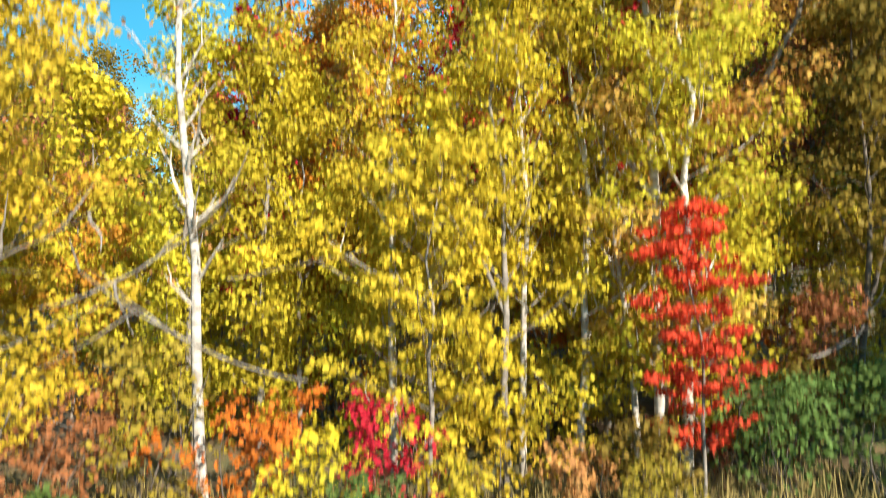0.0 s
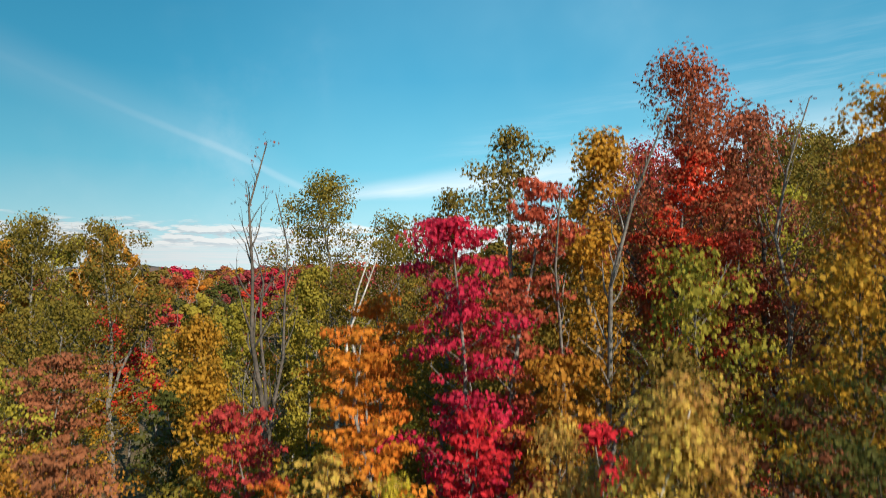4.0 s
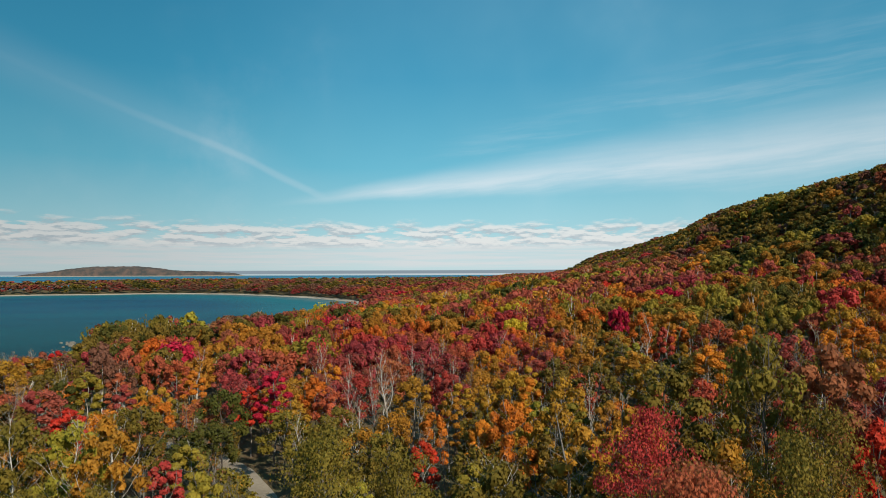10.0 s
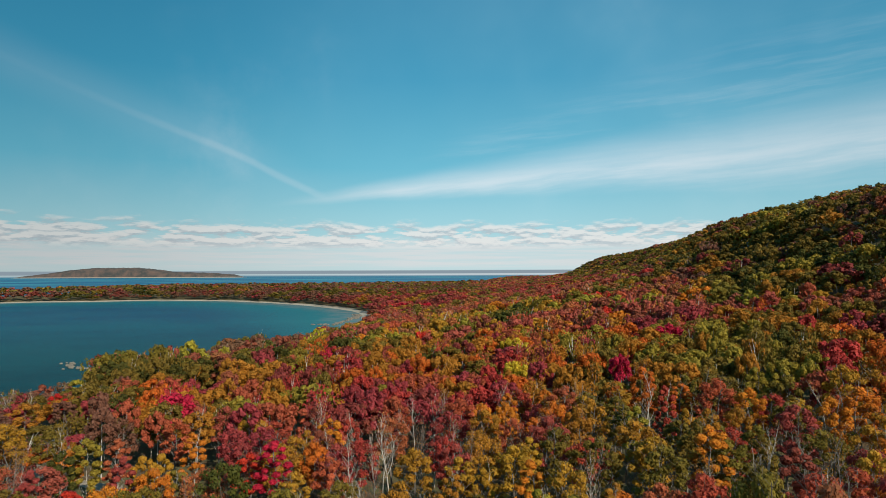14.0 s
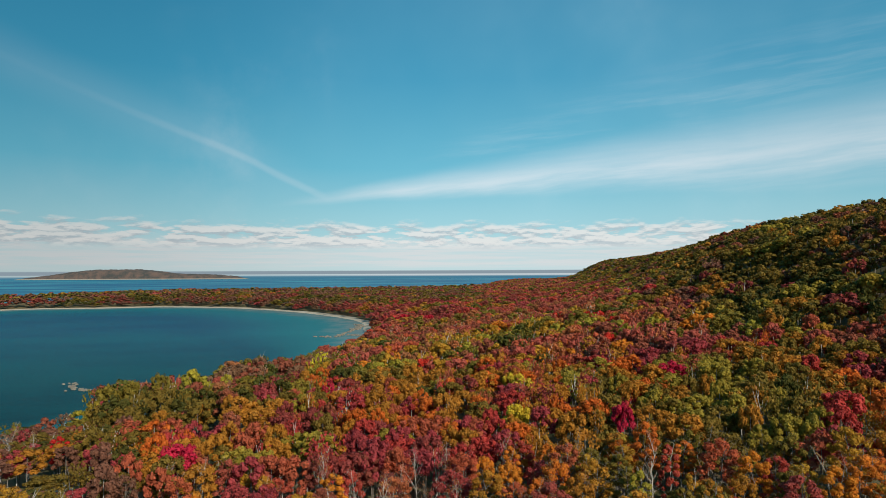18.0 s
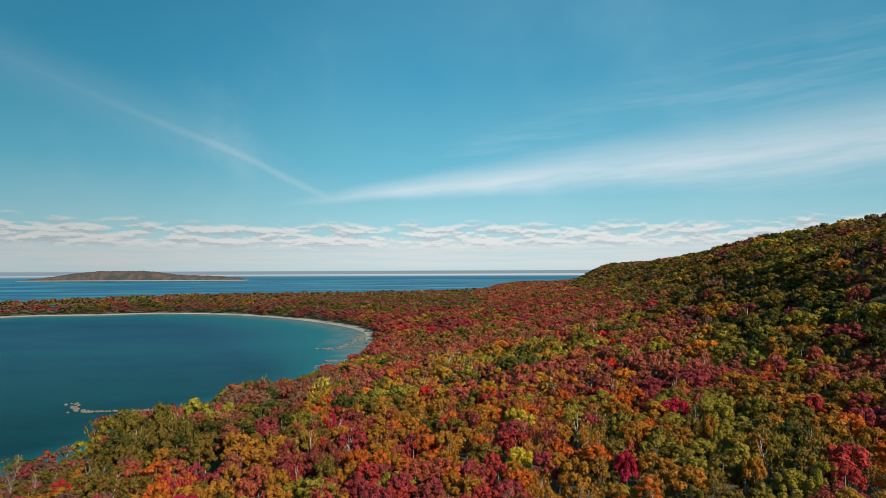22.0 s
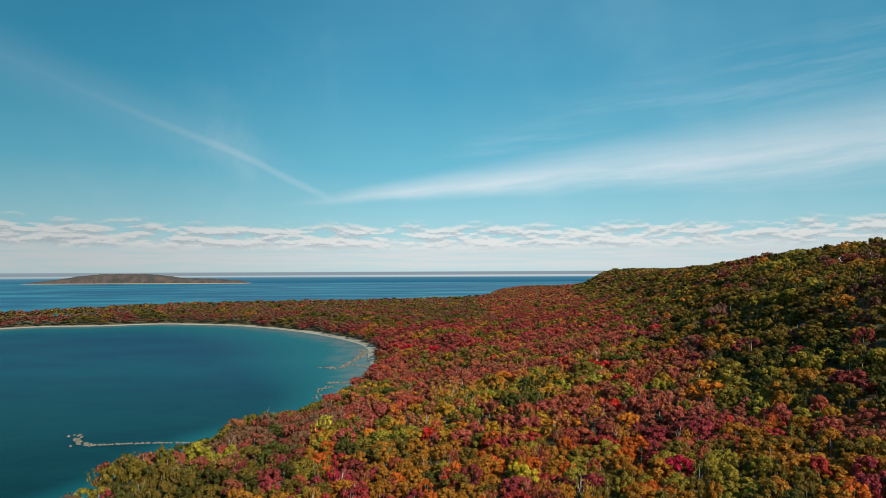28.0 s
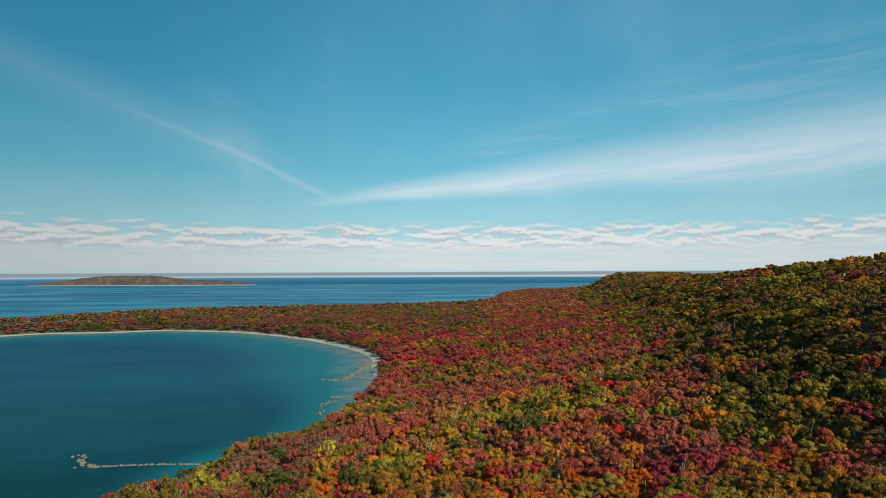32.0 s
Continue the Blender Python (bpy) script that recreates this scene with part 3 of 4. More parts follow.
for x, y, top, wide, hue in ((-4.7, 7.5, 8.6, 1.9, "rust"), (-2.5, 7.6, 8.7, 1.5, "orange"), (-0.6, 7.7, 8.6, 1.3, "red"), (0.9, 8.1, 8.5, 1.5, "yellow"),
                             (2.6, 8.0, 8.4, 1.6, "olive"), (4.2, 7.9, 8.9, 2.0, "fern"), (-1.5, 7.3, 8.3, 1.3, "yellow"), (5.3, 7.6, 9.0, 1.9, "fern"),
                             (-3.6, 8.0, 9.3, 1.6, "lime"), (3.9, 8.9, 9.3, 1.5, "maroon"), (1.8, 7.7, 8.0, 1.2, "tan"), (-5.8, 7.2, 8.4, 1.7, "lime"), (-1.0, 6.9, 7.9, 1.0, "fern"), (0.2, 7.2, 8.0, 1.2, "chartreuse"), (2.2, 7.1, 7.7, 1.1, "lime"), (-4.2, 6.8, 7.8, 1.0, "fern"),
                             (5.0, 9.2, 9.9, 1.8, "rust")):
    tree("shrub", hue, x, y, top, wide, "dark", int(x * 7 + 90), 0)
saplings = np.random.default_rng(3)
for i in range(26):
    x = -8.5 + 15.5 * i / 25 + saplings.normal(0, 0.3)
    y = 9.6 + 3.2 * saplings.random()
    tree("sapling", ["yellow", "chartreuse", "yellow", "gold", "chartreuse", "orange"][i % 6], x, y, 9.6 + 3.0 * saplings.random(), 2.3 + saplings.random(), "grey", i, 0)
# the second rank
tree("maple", "red", 0.6, 16.4, 21.4, 3.3, "grey", 21)
tree("maple", "brick", 1.7, 17.4, 22.6, 2.8, "grey", 22)
tree("maple", "orange", -1.8, 18.6, 19.4, 2.7, "grey", 23)
tree("maple", "orange", -1.2, 13.4, 18.8, 2.0, "grey", 94, 1)
tree("maple", "copper", -2.2, 12.2, 16.6, 1.8, "grey", 20, 1)
tree("maple", "orange", -3.2, 12.6, 16.0, 1.8, "grey", 95, 1)
tree("maple", "red", -3.3, 11.4, 15.6, 0.9, "grey", 96, 1)
tree("aspen", "chartreuse", -3.0, 10.4, 14.7, 2.2, "grey", 6)
tree("maple", "red", 0.1, 14.4, 16.9, 2.0, "grey", 97, 1)
tree("maple", "red", 3.1, 12.4, 17.0, 2.0, "grey", 98, 1)
tree("maple", "gold", 2.8, 15.6, 18.0, 3.2, "grey", 99, 1)
tree("bare", "olive", 3.9, 17.0, 23.9, 2.2, "grey", 24)
tree("bare", "tan", 3.4, 17.9, 22.0, 1.5, "grey", 18)
tree("oak", "olive", 2.2, 22.0, 25.3, 3.8, "grey", 25)
tree("oak", "olive", 0.0, 26.5, 23.6, 3.8, "grey", 100)
tree("aspen", "gold", 4.6, 19.4, 24.4, 3.2, "grey", 26)
tree("oak", "lime", 6.6, 16.2, 20.8, 3.6, "grey", 27)
tree("oak", "olive", 5.2, 14.6, 18.4, 3.0, "grey", 101, 1)
tree("maple", "red", 8.2, 22.2, 24.5, 3.4, "grey", 28)
tree("maple", "brick", 10.2, 22.0, 21.4, 2.6, "grey", 102)
tree("oak", "russet", 8.4, 24.0, 28.3, 5.6, "dark", 29)
tree("oak", "rust", 10.6, 25.6, 27.2, 4.2, "dark", 30)
tree("bare", "maroon", 10.8, 20.0, 25.6, 3.0, "grey", 31)
tree("oak", "rust", 12.0, 22.5, 26.4, 4.4, "dark", 32)
tree("oak", "gold", 11.4, 16.6, 24.9, 4.4, "dark", 33)
tree("oak", "rust", 13.6, 18.8, 25.6, 5.0, "dark", 34)
tree("oak", "gold", 9.4, 14.6, 20.4, 3.8, "dark", 103, 1)
tree("maple", "rust", 7.7, 13.2, 17.4, 2.6, "dark", 104, 1)
# dark green puts the right side's shade into the leaf colour
tree("maple", "green", 9.0, 12.8, 16.0, 2.6, "dark", 105, 1)
tree("oak", "rust", 11.0, 13.6, 19.0, 4.0, "dark", 106, 1)
tree("bare", "maroon", -5.9, 22.0, 24.4, 3.2, "dark", 35)
tree("bare", "tan", -6.6, 22.6, 23.2, 2.6, "dark", 107)
tree("snag", "tan", -4.6, 26.4, 20.9, 1.2, "white", 36)
tree("snag", "tan", -3.6, 26.4, 20.9, 1.0, "white", 37)
tree("oak", "olive", -6.0, 37.5, 26.2, 7.6, "grey", 38)
tree("oak", "olive", -2.8, 41.0, 24.0, 5.6, "grey", 108)
tree("aspen", "gold", -11.0, 28.0, 18.2, 4.2, "grey", 39)
tree("aspen", "lime", -9.8, 32.0, 18.6, 4.0, "grey", 40)
tree("aspen", "lime", -6.6, 30.0, 20.4, 3.2, "grey", 109)
tree("aspen", "gold", -8.2, 22.0, 17.0, 3.2, "grey", 110)
tree("maple", "green", -10.9, 25.6, 15.2, 3.0, "dark", 111)
tree("maple", "orange", -3.6, 22.0, 17.4, 3.0, "grey", 41)
tree("maple", "brick", -5.4, 17.5, 16.4, 2.6, "grey", 42)
tree("maple", "rust", -14.4, 24.0, 17.0, 4.2, "grey", 44)
tree("oak", "olive", -18.5, 30.0, 19.2, 5.0, "grey", 45)
tree("oak", "olive", -22.6, 34.0, 23.6, 5.6, "grey", 74)
tree("oak", "olive", -18.6, 36.0, 23.3, 5.0, "grey", 75)
tree("oak", "gold", -25.8, 37.0, 23.4, 5.0, "grey", 76)
tree("oak", "lime", -15.6, 21.0, 17.2, 3.8, "grey", 46)
tree("maple", "rust", -10.6, 17.0, 15.6, 3.4, "grey", 43)
tree("aspen", "yellow", -8.0, 14.5, 14.8, 3.0, "grey", 112, 1)
tree("maple", "red", -23.4, 44.0, 19.0, 3.4, "grey", 47)
tree("maple", "red", -19.6, 40.0, 16.0, 4.0, "grey", 49)
tree("maple", "orange", -20.4, 39.0, 14.2, 3.6, "grey", 48)
for x, y, top, hue in ((-33.5, 50, 25.2, "olive"), (-29.6, 51, 24.6, "lime"), (-26.2, 50, 25.2, "gold"), (-37.5, 53, 24.6, "olive"), (-41.0, 55, 24.5, "lime")):
    tree("oak", hue, x, y, top, 6.2, "white", int(-x))
tree("oak", "olive", 23.0, 46.0, 32.5, 8.6, "dark", 50)
tree("oak", "olive", 17.0, 47.0, 29.8, 7.0, "dark", 51)
tree("oak", "rust", 28.0, 46.0, 31.8, 7.0, "dark", 52)
tree("oak", "gold", 13.0, 44.0, 27.5, 6.0, "grey", 53)
tree("oak", "gold", 9.0, 42.0, 26.5, 5.4, "grey", 54)
tree("oak", "olive", 3.4, 43.0, 23.6, 7.0, "white", 55)
tree("oak", "gold", 0.8, 36.0, 20.0, 5.6, "white", 56)
tree("oak", "olive", 9.6, 32.0, 24.0, 6.5, "grey", 57)
tree("oak", "brick", 11.6, 35.0, 27.6, 6.6, "dark", 58)
tree("oak", "olive", 17.5, 30.0, 27.4, 6.5, "dark", 59)
tree("oak", "olive", 21.5, 34.0, 28.0, 6.0, "dark", 113)
tree("maple", "red", 26.4, 39.0, 27.6, 4.5, "dark", 60)
tree("maple", "red", -24.5, 92.0, 22.0, 5.6, "grey", 61)
tree("maple", "brick", -26.6, 61.0, 17.8, 4.0, "grey", 62)
tree("maple", "orange", -27.6, 57.0, 14.0, 3.6, "grey", 114)
tree("spruce", "green", -31.0, 58.0, 15.8, 5.5, "dark", 63)
tree("oak", "green", -30.5, 88.0, 20.0, 8.0, "dark", 64)
tree("bare", "tan", -13.0, 91.0, 21.5, 6.0, "white", 65)
tree("bare", "tan", -8.5, 100.0, 23.0, 6.0, "white", 66)
tree("bare", "tan", -10.5, 96.0, 21.0, 5.0, "white", 67)
tree("bare", "gold", -21.5, 56.0, 17.0, 4.0, "grey", 115)
tree("bare", "gold", -19.6, 58.0, 16.6, 4.0, "grey", 116)
tree("maple", "orange", 6.2, 62.0, 24.0, 6.0, "grey", 117)
tree("maple", "red", -2.0, 66.0, 18.5, 4.0, "grey", 68)


# unseen oaks added beside the clearing to shade the trees on the right
for x, y, top, hue in ((13.5, 4.0, 22.5, "rust"), (16.5, -1.5, 25.5, "olive"), (20.5, 3.5, 26.0, "rust"), (19.0, -7.0, 25.5, "olive"), (24.0, -2.0, 27.0, "gold"), (14.5, 8.5, 23.0, "olive")):
    tree("oak", hue, x, y, top, 6.5, "dark", int(x * 3), 2)
# round the shed and the grassy slope by the shore
tree("maple", "red", -91.0, 150.0, 17.5, 5.4, "grey", 121)
tree("spruce", "green", -86.0, 139.0, 10.5, 7.0, "dark", 122)
tree("spruce", "green", -79.5, 142.0, 10.8, 5.0, "dark", 123)
tree("spruce", "green", -70.5, 158.0, 15.5, 3.6, "dark", 124)
tree("maple", "rust", -74.5, 147.0, 11.5, 5.0, "grey", 125)
tree("maple", "maroon", -77.0, 117.0, 10.5, 4.4, "grey", 126)
tree("maple", "gold", -80.0, 155.0, 14.5, 5.5, "grey", 127)
tree("aspen", "lime", -65.0, 152.0, 18.0, 4.6, "white", 128)
for x, y, top in ((-108, 158, 15), (-102, 156, 16), (-97, 158, 15.5), (-87, 160, 16.5), (-112, 163, 14.5), (-92, 166, 16)):
    tree("bare", "tan", x, y, top, 4.4, "white", int(-x))


# ---- dead limbs lying in the bushes ----
def dead_branch(x, y, z, turn, size, seed):
    rng = np.random.default_rng(seed)
    verts, faces = [], []
    main = limb((0, 0, 0), (1, 0.1, 0.12), size, 0.5, rng, 9)
    tube(main, [0.045 * (1 - 0.09 * i) for i in range(10)], 6, verts, faces)
    for i in (3, 5, 6, 8):
        arm = limb(main[i], (0.7, rng.normal(0, .4), rng.normal(0.3, .7)), size * 0.35, 0.3, rng, 5)
        tube(arm, [0.024 * (1 - 0.17 * q) for q in range(6)], 5, verts, faces)
    ob = mesh_object("dead_branch", verts, faces, [BARK["grey"]], True)
    ob.matrix_basis = pose(x, y, z, 0, 0, turn)
    return tagged(ob, "bare grey dead branch caught in the bushes", "branch", "dead branches")


dead_branch(-1.6, 7.3, 8.75, 172, 3.0, 1)
dead_branch(-4.6, 7.2, 9.6, -8, 2.6, 2)
dead_branch(-2.7, 7.9, 9.9, 12, 1.8, 3)
dead_branch(-5.6, 7.0, 9.9, 4, 2.2, 4)
dead_branch(4.6, 8.0, 8.9, 25, 2.0, 5)

# ---- the track and the clearing ----
TRACK = rounded([(-16, 52), (-19, 66), (-23, 80), (-33, 94), (-52, 106), (-72, 116), (-84, 126), (-120, 150)], 5)


SLOPE = rounded([(-90, 126), (-82, 134), (-72, 146), (-60, 164)], 5)


def off_track(x, y):
    """How far it is to the bare ground of the track and the slope."""
    open_ground = np.vstack([TRACK, SLOPE])
    return np.min(np.hypot(x[:, None] - open_ground[:, 0], y[:, None] - open_ground[:, 1]), 1)


# ---- the woods: where trees stand ----
# clumps of one colour: x, y, radius
SPOTS = {
    "red": [(-69, 114, 2.7), (-52, 124, 2.7), (-47, 77, 2.6), (-28, 98, 2.6), (-17, 70, 2.6), (-36, 192, 3.9), (-3, 69, 2.6), (39, 133, 2.6), (61,
              174, 3.3), (72, 286, 5.3), (64, 359, 6.5), (-18, 539, 9.6), (-40, 552, 9.9), (64, 251, 4.6), (78, 337, 6.2), (-7, 236, 4.2), (14, 201,
              3.6)],
    "orange": [(12, 118, 5.5), (-41, 87, 2.6), (-39, 101, 2.6), (-1, 144, 3.2), (10, 113, 2.6), (18, 118, 2.7), (43, 114, 2.7), (8, 248, 6.1), (0, 242, 5.9), (97,
              243, 6.4)],
    "yellow": [(19, 182, 5.5), (-47, 259, 5.9), (17, 151, 5.1)],
    "gold": [(8, 95, 6.5), (2, 82, 4.5), (22, 104, 5.0), (29, 121, 3.3), (43, 134, 3.8), (66, 139, 4.1), (129, 228, 7.0), (3, 102, 2.7), (7, 75, 3.0), (-41, 69, 3.2), (131, 574, 10.5), (94, 427,
              7.8), (164, 653, 12.0), (72, 357, 6.5), (96, 366, 6.8), (118, 407, 7.6), (128, 232, 4.7), (121, 345, 6.5)],
    "lime": [(-39, 128, 4.2), (-30, 138, 4.4), (-13, 146, 4.6), (68, 116, 4.2), (-86, 230, 6.6), (87, 263, 7.4), (74, 263, 7.3), (-45, 202, 5.5)],
    "olive": [(-137, 249, 7.6), (-130, 261, 7.8), (-102, 229, 6.7), (39, 85, 5.4), (24, 82, 4.9), (160, 303, 12.3), (168, 388, 15.1), (154, 407,
              15.6), (155, 260, 10.8)],
    "green": [(-70, 267, 6.8), (-35, 223, 5.6), (29, 273, 6.7), (-6, 192, 4.7), (-31, 76, 2.6), (-26, 75, 2.6), (-55, 91, 2.6), (-31, 220, 6.9), (-61,
              230, 7.4), (123, 286, 7.0), (160, 311, 7.8)],
    "maroon": [(-42, 168, 4.6), (-50, 81, 2.6), (31, 160, 4.4), (95, 215, 6.3), (112, 176, 5.6), (40, 69, 2.6), (-38, 71, 2.6), (19, 275, 7.4), (92,
              199, 5.9), (133, 286, 8.5), (142, 258, 7.9), (131, 209, 6.6), (-62, 682, 18.4), (-105, 235, 6.9)],
}


def zone(x, y):
    """Hues and their shares, kindred hues side by side."""
    d, w = math.hypot(x, y), x - float(foot(y)) + 22 * math.sin(x * 0.11 + y * 0.07) * math.sin(y * 0.045 - x * 0.03)
    if w > -8 and d > 120:
        return (("rust", 9), ("maroon", 3), ("umber", 8), ("gold", 12), ("olive", 44), ("green", 16), ("lime", 8))
    if x < -98 and y > 190 and d < 330:
        return (("umber", 14), ("maroon", 8), ("rust", 8), ("gold", 10), ("olive", 40), ("lime", 10), ("green", 18))
    if x < -50 and 185 < y < 335:
        return (("umber", 24), ("maroon", 22), ("rose", 12), ("rust", 5), ("gold", 3), ("olive", 24), ("green", 12))
    if x < -0.5 * y and 110 < y < 200:
        return (("umber", 36), ("rose", 12), ("gold", 6), ("olive", 26), ("green", 20))
    if d < 60:
        return (("brick", 8), ("russet", 6), ("rust", 7), ("orange", 6), ("gold", 26), ("olive", 34), ("lime", 9))
    if 70 < d < 250 and -25 < x < 75:
        return (("maroon", 6), ("rose", 10), ("brick", 9), ("russet", 9), ("orange", 9), ("gold", 32), ("olive", 16), ("lime", 9))
    if d < 160:
        return (("maroon", 7), ("brick", 10), ("rose", 8), ("russet", 9), ("orange", 7), ("gold", 27), ("olive", 24), ("lime", 9))
    if d < 330:
        return (("maroon", 12), ("rose", 18), ("brick", 10), ("russet", 12), ("rust", 8), ("orange", 7), ("gold", 21), ("olive", 18), ("lime", 5), ("green", 3))
    # distance haze on the far point is put into these duller hues
    if y > 800 and x < 60:
        return (("maroon", 9), ("rose", 4), ("umber", 40), ("rust", 4), ("gold", 4), ("olive", 34), ("green", 14))
    return (("maroon", 18), ("rose", 22), ("brick", 9), ("russet", 10), ("rust", 17), ("gold", 8), ("olive", 20), ("green", 3))


def hue_at(x, y, rng):
    for hue, spots in SPOTS.items():
        for a, b, r in spots:
            if (x - a) ** 2 + (y - b) ** 2 < r * r:
                return hue
    hues, shares = zip(*zone(x, y))
    drift = math.sin(x * 0.05 + 2 * math.sin(y * 0.031)) + math.sin(y * 0.043 + 1.7 * math.sin(x * 0.037))
    pick = 0.5 + 0.5 * math.erf((0.75 * drift + 0.85 * rng.normal()) / 1.6)
    return hues[int(np.searchsorted(np.cumsum(shares) / sum(shares), min(pick, 0.9999)))]


def stature(x, y, inland):
    """The scrub by the near shore is lower than the rest."""
    if y > 235 and inland < 16:
        return 0.72
    return 0.68 if x < -0.56 * y and y < 260 else 1.25 if x < -82 and 165 < y < 225 else 1.0


def spacing(d):
    return np.interp(d, [0, 40, 130, 220, 400, 800, 1500, 2600], [3.6, 4.2, 5.3, 6.4, 7.8, 10.2, 14, 20])


def scatter(lo, hi, rng):
    """Places between two distances, evenly spread, ahead of the drone."""
    pts, d = [], lo
    while d < hi:
        s = float(spacing(d))
        n = int(d * radians(76) / s)
        a = (np.arange(n) + rng.random(n) * 0.9) / max(n, 1) * radians(76) - radians(38)
        r = d + (rng.random(n) - 0.5) * s * 1.1
        pts.append(np.column_stack([r * np.sin(a), r * np.cos(a)]))
        d += s * 0.92
    p = np.vstack(pts)
    s = from_shore(p[:, 0], p[:, 1])
    w = p[:, 0] - foot(p[:, 1])
    return p[(s > np.interp(p[:, 1], [0, 450, 600, 700, 900], [3.5, 4, 9, 9, 6])) & (w < np.interp(p[:, 1], [0, 500, 1200], [130, 165, 300])) & (off_track(p[:, 0], p[:, 1]) > 3.4)]


rng = np.random.default_rng(7)
for x, y in scatter(11.5, 128, rng):
    d, w = math.hypot(x, y), 0
    if any(math.hypot(x - a, y - b) < 0.36 * wd + 1.0 for a, b, wd in planted if abs(x - a) < 8 and abs(y - b) < 8):
        continue
    hue = hue_at(x, y, rng)
    right = np.clip((x / y + 0.1) * 2.2, 0, 1)
    tall = np.interp(d, [11, 25, 60, 128], [7.0, 8.0, 10.0, 12.5]) + right * np.interp(d, [11, 45, 100, 128], [5.5, 6.5, 3, 1.5]) + rng.normal(0, 1.1)
    kind = "aspen" if hue in ("yellow", "lime", "tan") or rng.random() < 0.2 else "maple" if hue in ("red", "orange", "maroon", "rust") else "oak"
    if rng.random() < (0.24 if d > 45 else 0.12 if d > 25 else 0.04):
        kind, hue = "bare", rng.choice(["tan", "rust", "gold"])
    wide = {"aspen": 3.4, "maple": 4.4, "oak": 5.2, "bare": 3.6}[kind] * (0.85 + 0.4 * rng.random()) * np.interp(d, [11, 40, 100], [0.7, 1.05, 1.3])
    tree(kind, str(hue), x, y, float(ground_at(x, y)[0]) + max(5.0, tall), wide,
         "white" if kind in ("bare", "aspen") and rng.random() < 0.6 else "grey", int(rng.integers(1000)))

# ---- the far woods, as joined stuff ----
STUFF = [*LEAF.values(), *BARK.values()]


def skeleton(rng):
    """A leafless stem with its limbs, one unit high and wide, as three-sided tubes."""
    verts, faces = [], []
    stem = limb((0, 0, -0.03), (0, 0, 1), 0.98, 0.2, rng, 5)
    tube(stem, [0.022 * (1 - 0.16 * i) for i in range(6)], 3, verts, faces)
    for i in range(9):
        a, h = i * 2.4 + rng.random(), 1 + int(i / 2.4)
        arm = limb(stem[h], (math.cos(a), math.sin(a), 1.1), 0.2 + 0.18 * rng.random(), 0.4, rng, 2)
        tube(arm, [0.011, 0.007, 0.003], 3, verts, faces)
    v = np.array(verts)
    return np.array([v[list(f)] for f in faces])


def woods(name, label, places, clumps, count, leaf, height, width, seed, trunks=True):
    rng = np.random.default_rng(seed)
    crowns = [lumpy_crown(rng, clumps, count, leaf, 0.40 + 0.08 * (i % 3), 1.6) for i in range(12)]
    thin = [loose(leaves(np.column_stack([rng.normal(0, 0.2, (9, 2)), 0.55 + 0.4 * rng.random(9), np.full(9, 0.2)]), 1.0, 24 + count // 7, leaf, rng, 0.7, True)) for _ in range(4)]
    stems = [skeleton(rng) for _ in range(4)]
    corners, loops, sizes, index, total = [], [], [], [], 0

    def add(v, f, n, hue):
        nonlocal total
        corners.append(v), loops.append(f + total), sizes.append(n), index.append(np.full(len(n), hue))
        total += len(v)

    ground_z = ground_at(places[:, 0], places[:, 1])
    for (x, y), z, inland in zip(places, ground_z, from_shore(places[:, 0], places[:, 1])):
        hue = SPECIES.index(hue_at(x, y, rng))
        h = height * (0.80 + 0.36 * rng.random()) * stature(x, y, inland)
        w = width * (0.68 + 0.66 * rng.random()) * float(spacing(math.hypot(x, y)))
        bare = trunks and rng.random() < np.interp(x - foot(y), [-40, 0], [0.15, 0.03])
        v, f, n = thin[rng.integers(4)] if bare else crowns[rng.integers(12)]
        t = rng.random() * 6.28
        c, s = math.cos(t) * w, math.sin(t) * w
        m = np.array([[c, -s, 0], [s, c, 0], [0, 0, h]])
        add(v @ m.T + np.array([x, y, z]), f, n, hue)
        if bare:
            limbs, lf, n = loose(stems[rng.integers(4)])
            add(limbs * np.array([w, w, h * 1.05]) + np.array([x, y, z]), lf, n, len(SPECIES) + (0 if rng.random() < 0.6 else 1))
        elif trunks:
            r = 0.15
            ring = np.array([[r, 0], [-r * 0.5, r * 0.87], [-r * 0.5, -r * 0.87]])
            stem = np.array([[x + a, y + b, z - 0.5] for a, b in ring] + [[x + a * 0.4, y + b * 0.4, z + h * 0.8] for a, b in ring])
            add(stem, np.array([0, 1, 4, 3, 1, 2, 5, 4, 2, 0, 3, 5]), np.full(3, 4), len(SPECIES) + (0 if rng.random() < 0.35 else 1))
    ob = new(name, flat_mesh(name, np.vstack(corners), np.concatenate(loops), np.concatenate(sizes), STUFF, np.concatenate(index)))
    return tagged(ob, label, "woods", kind="stuff")


rng = np.random.default_rng(11)
near, middle, distant, horizon = scatter(128, 230, rng), scatter(230, 480, rng), scatter(480, 1150, rng), scatter(1150, 2700, rng)


def uphill(p, yes):
    return p[(p[:, 0] - foot(p[:, 1]) > -12) == yes]


for yes, name, words in ((True, "hillside_woods", "olive and dark green trees covering the hillside"),
                         (False, "valley_woods", "dense autumn woods in red, rust, gold and olive")):
    woods(name, words, uphill(near, yes), 16, 1750, 0.060, 13.0, 1.28, 1)
    woods(name, words, uphill(middle, yes), 12, 600, 0.095, 13.5, 1.28, 2)
    woods(name, words, uphill(distant, yes), 8, 150, 0.16, 14, 1.3, 3, False)
    woods(name, words, uphill(horizon, yes), 3, 0, 0.3, 14, 1.4, 4, False)


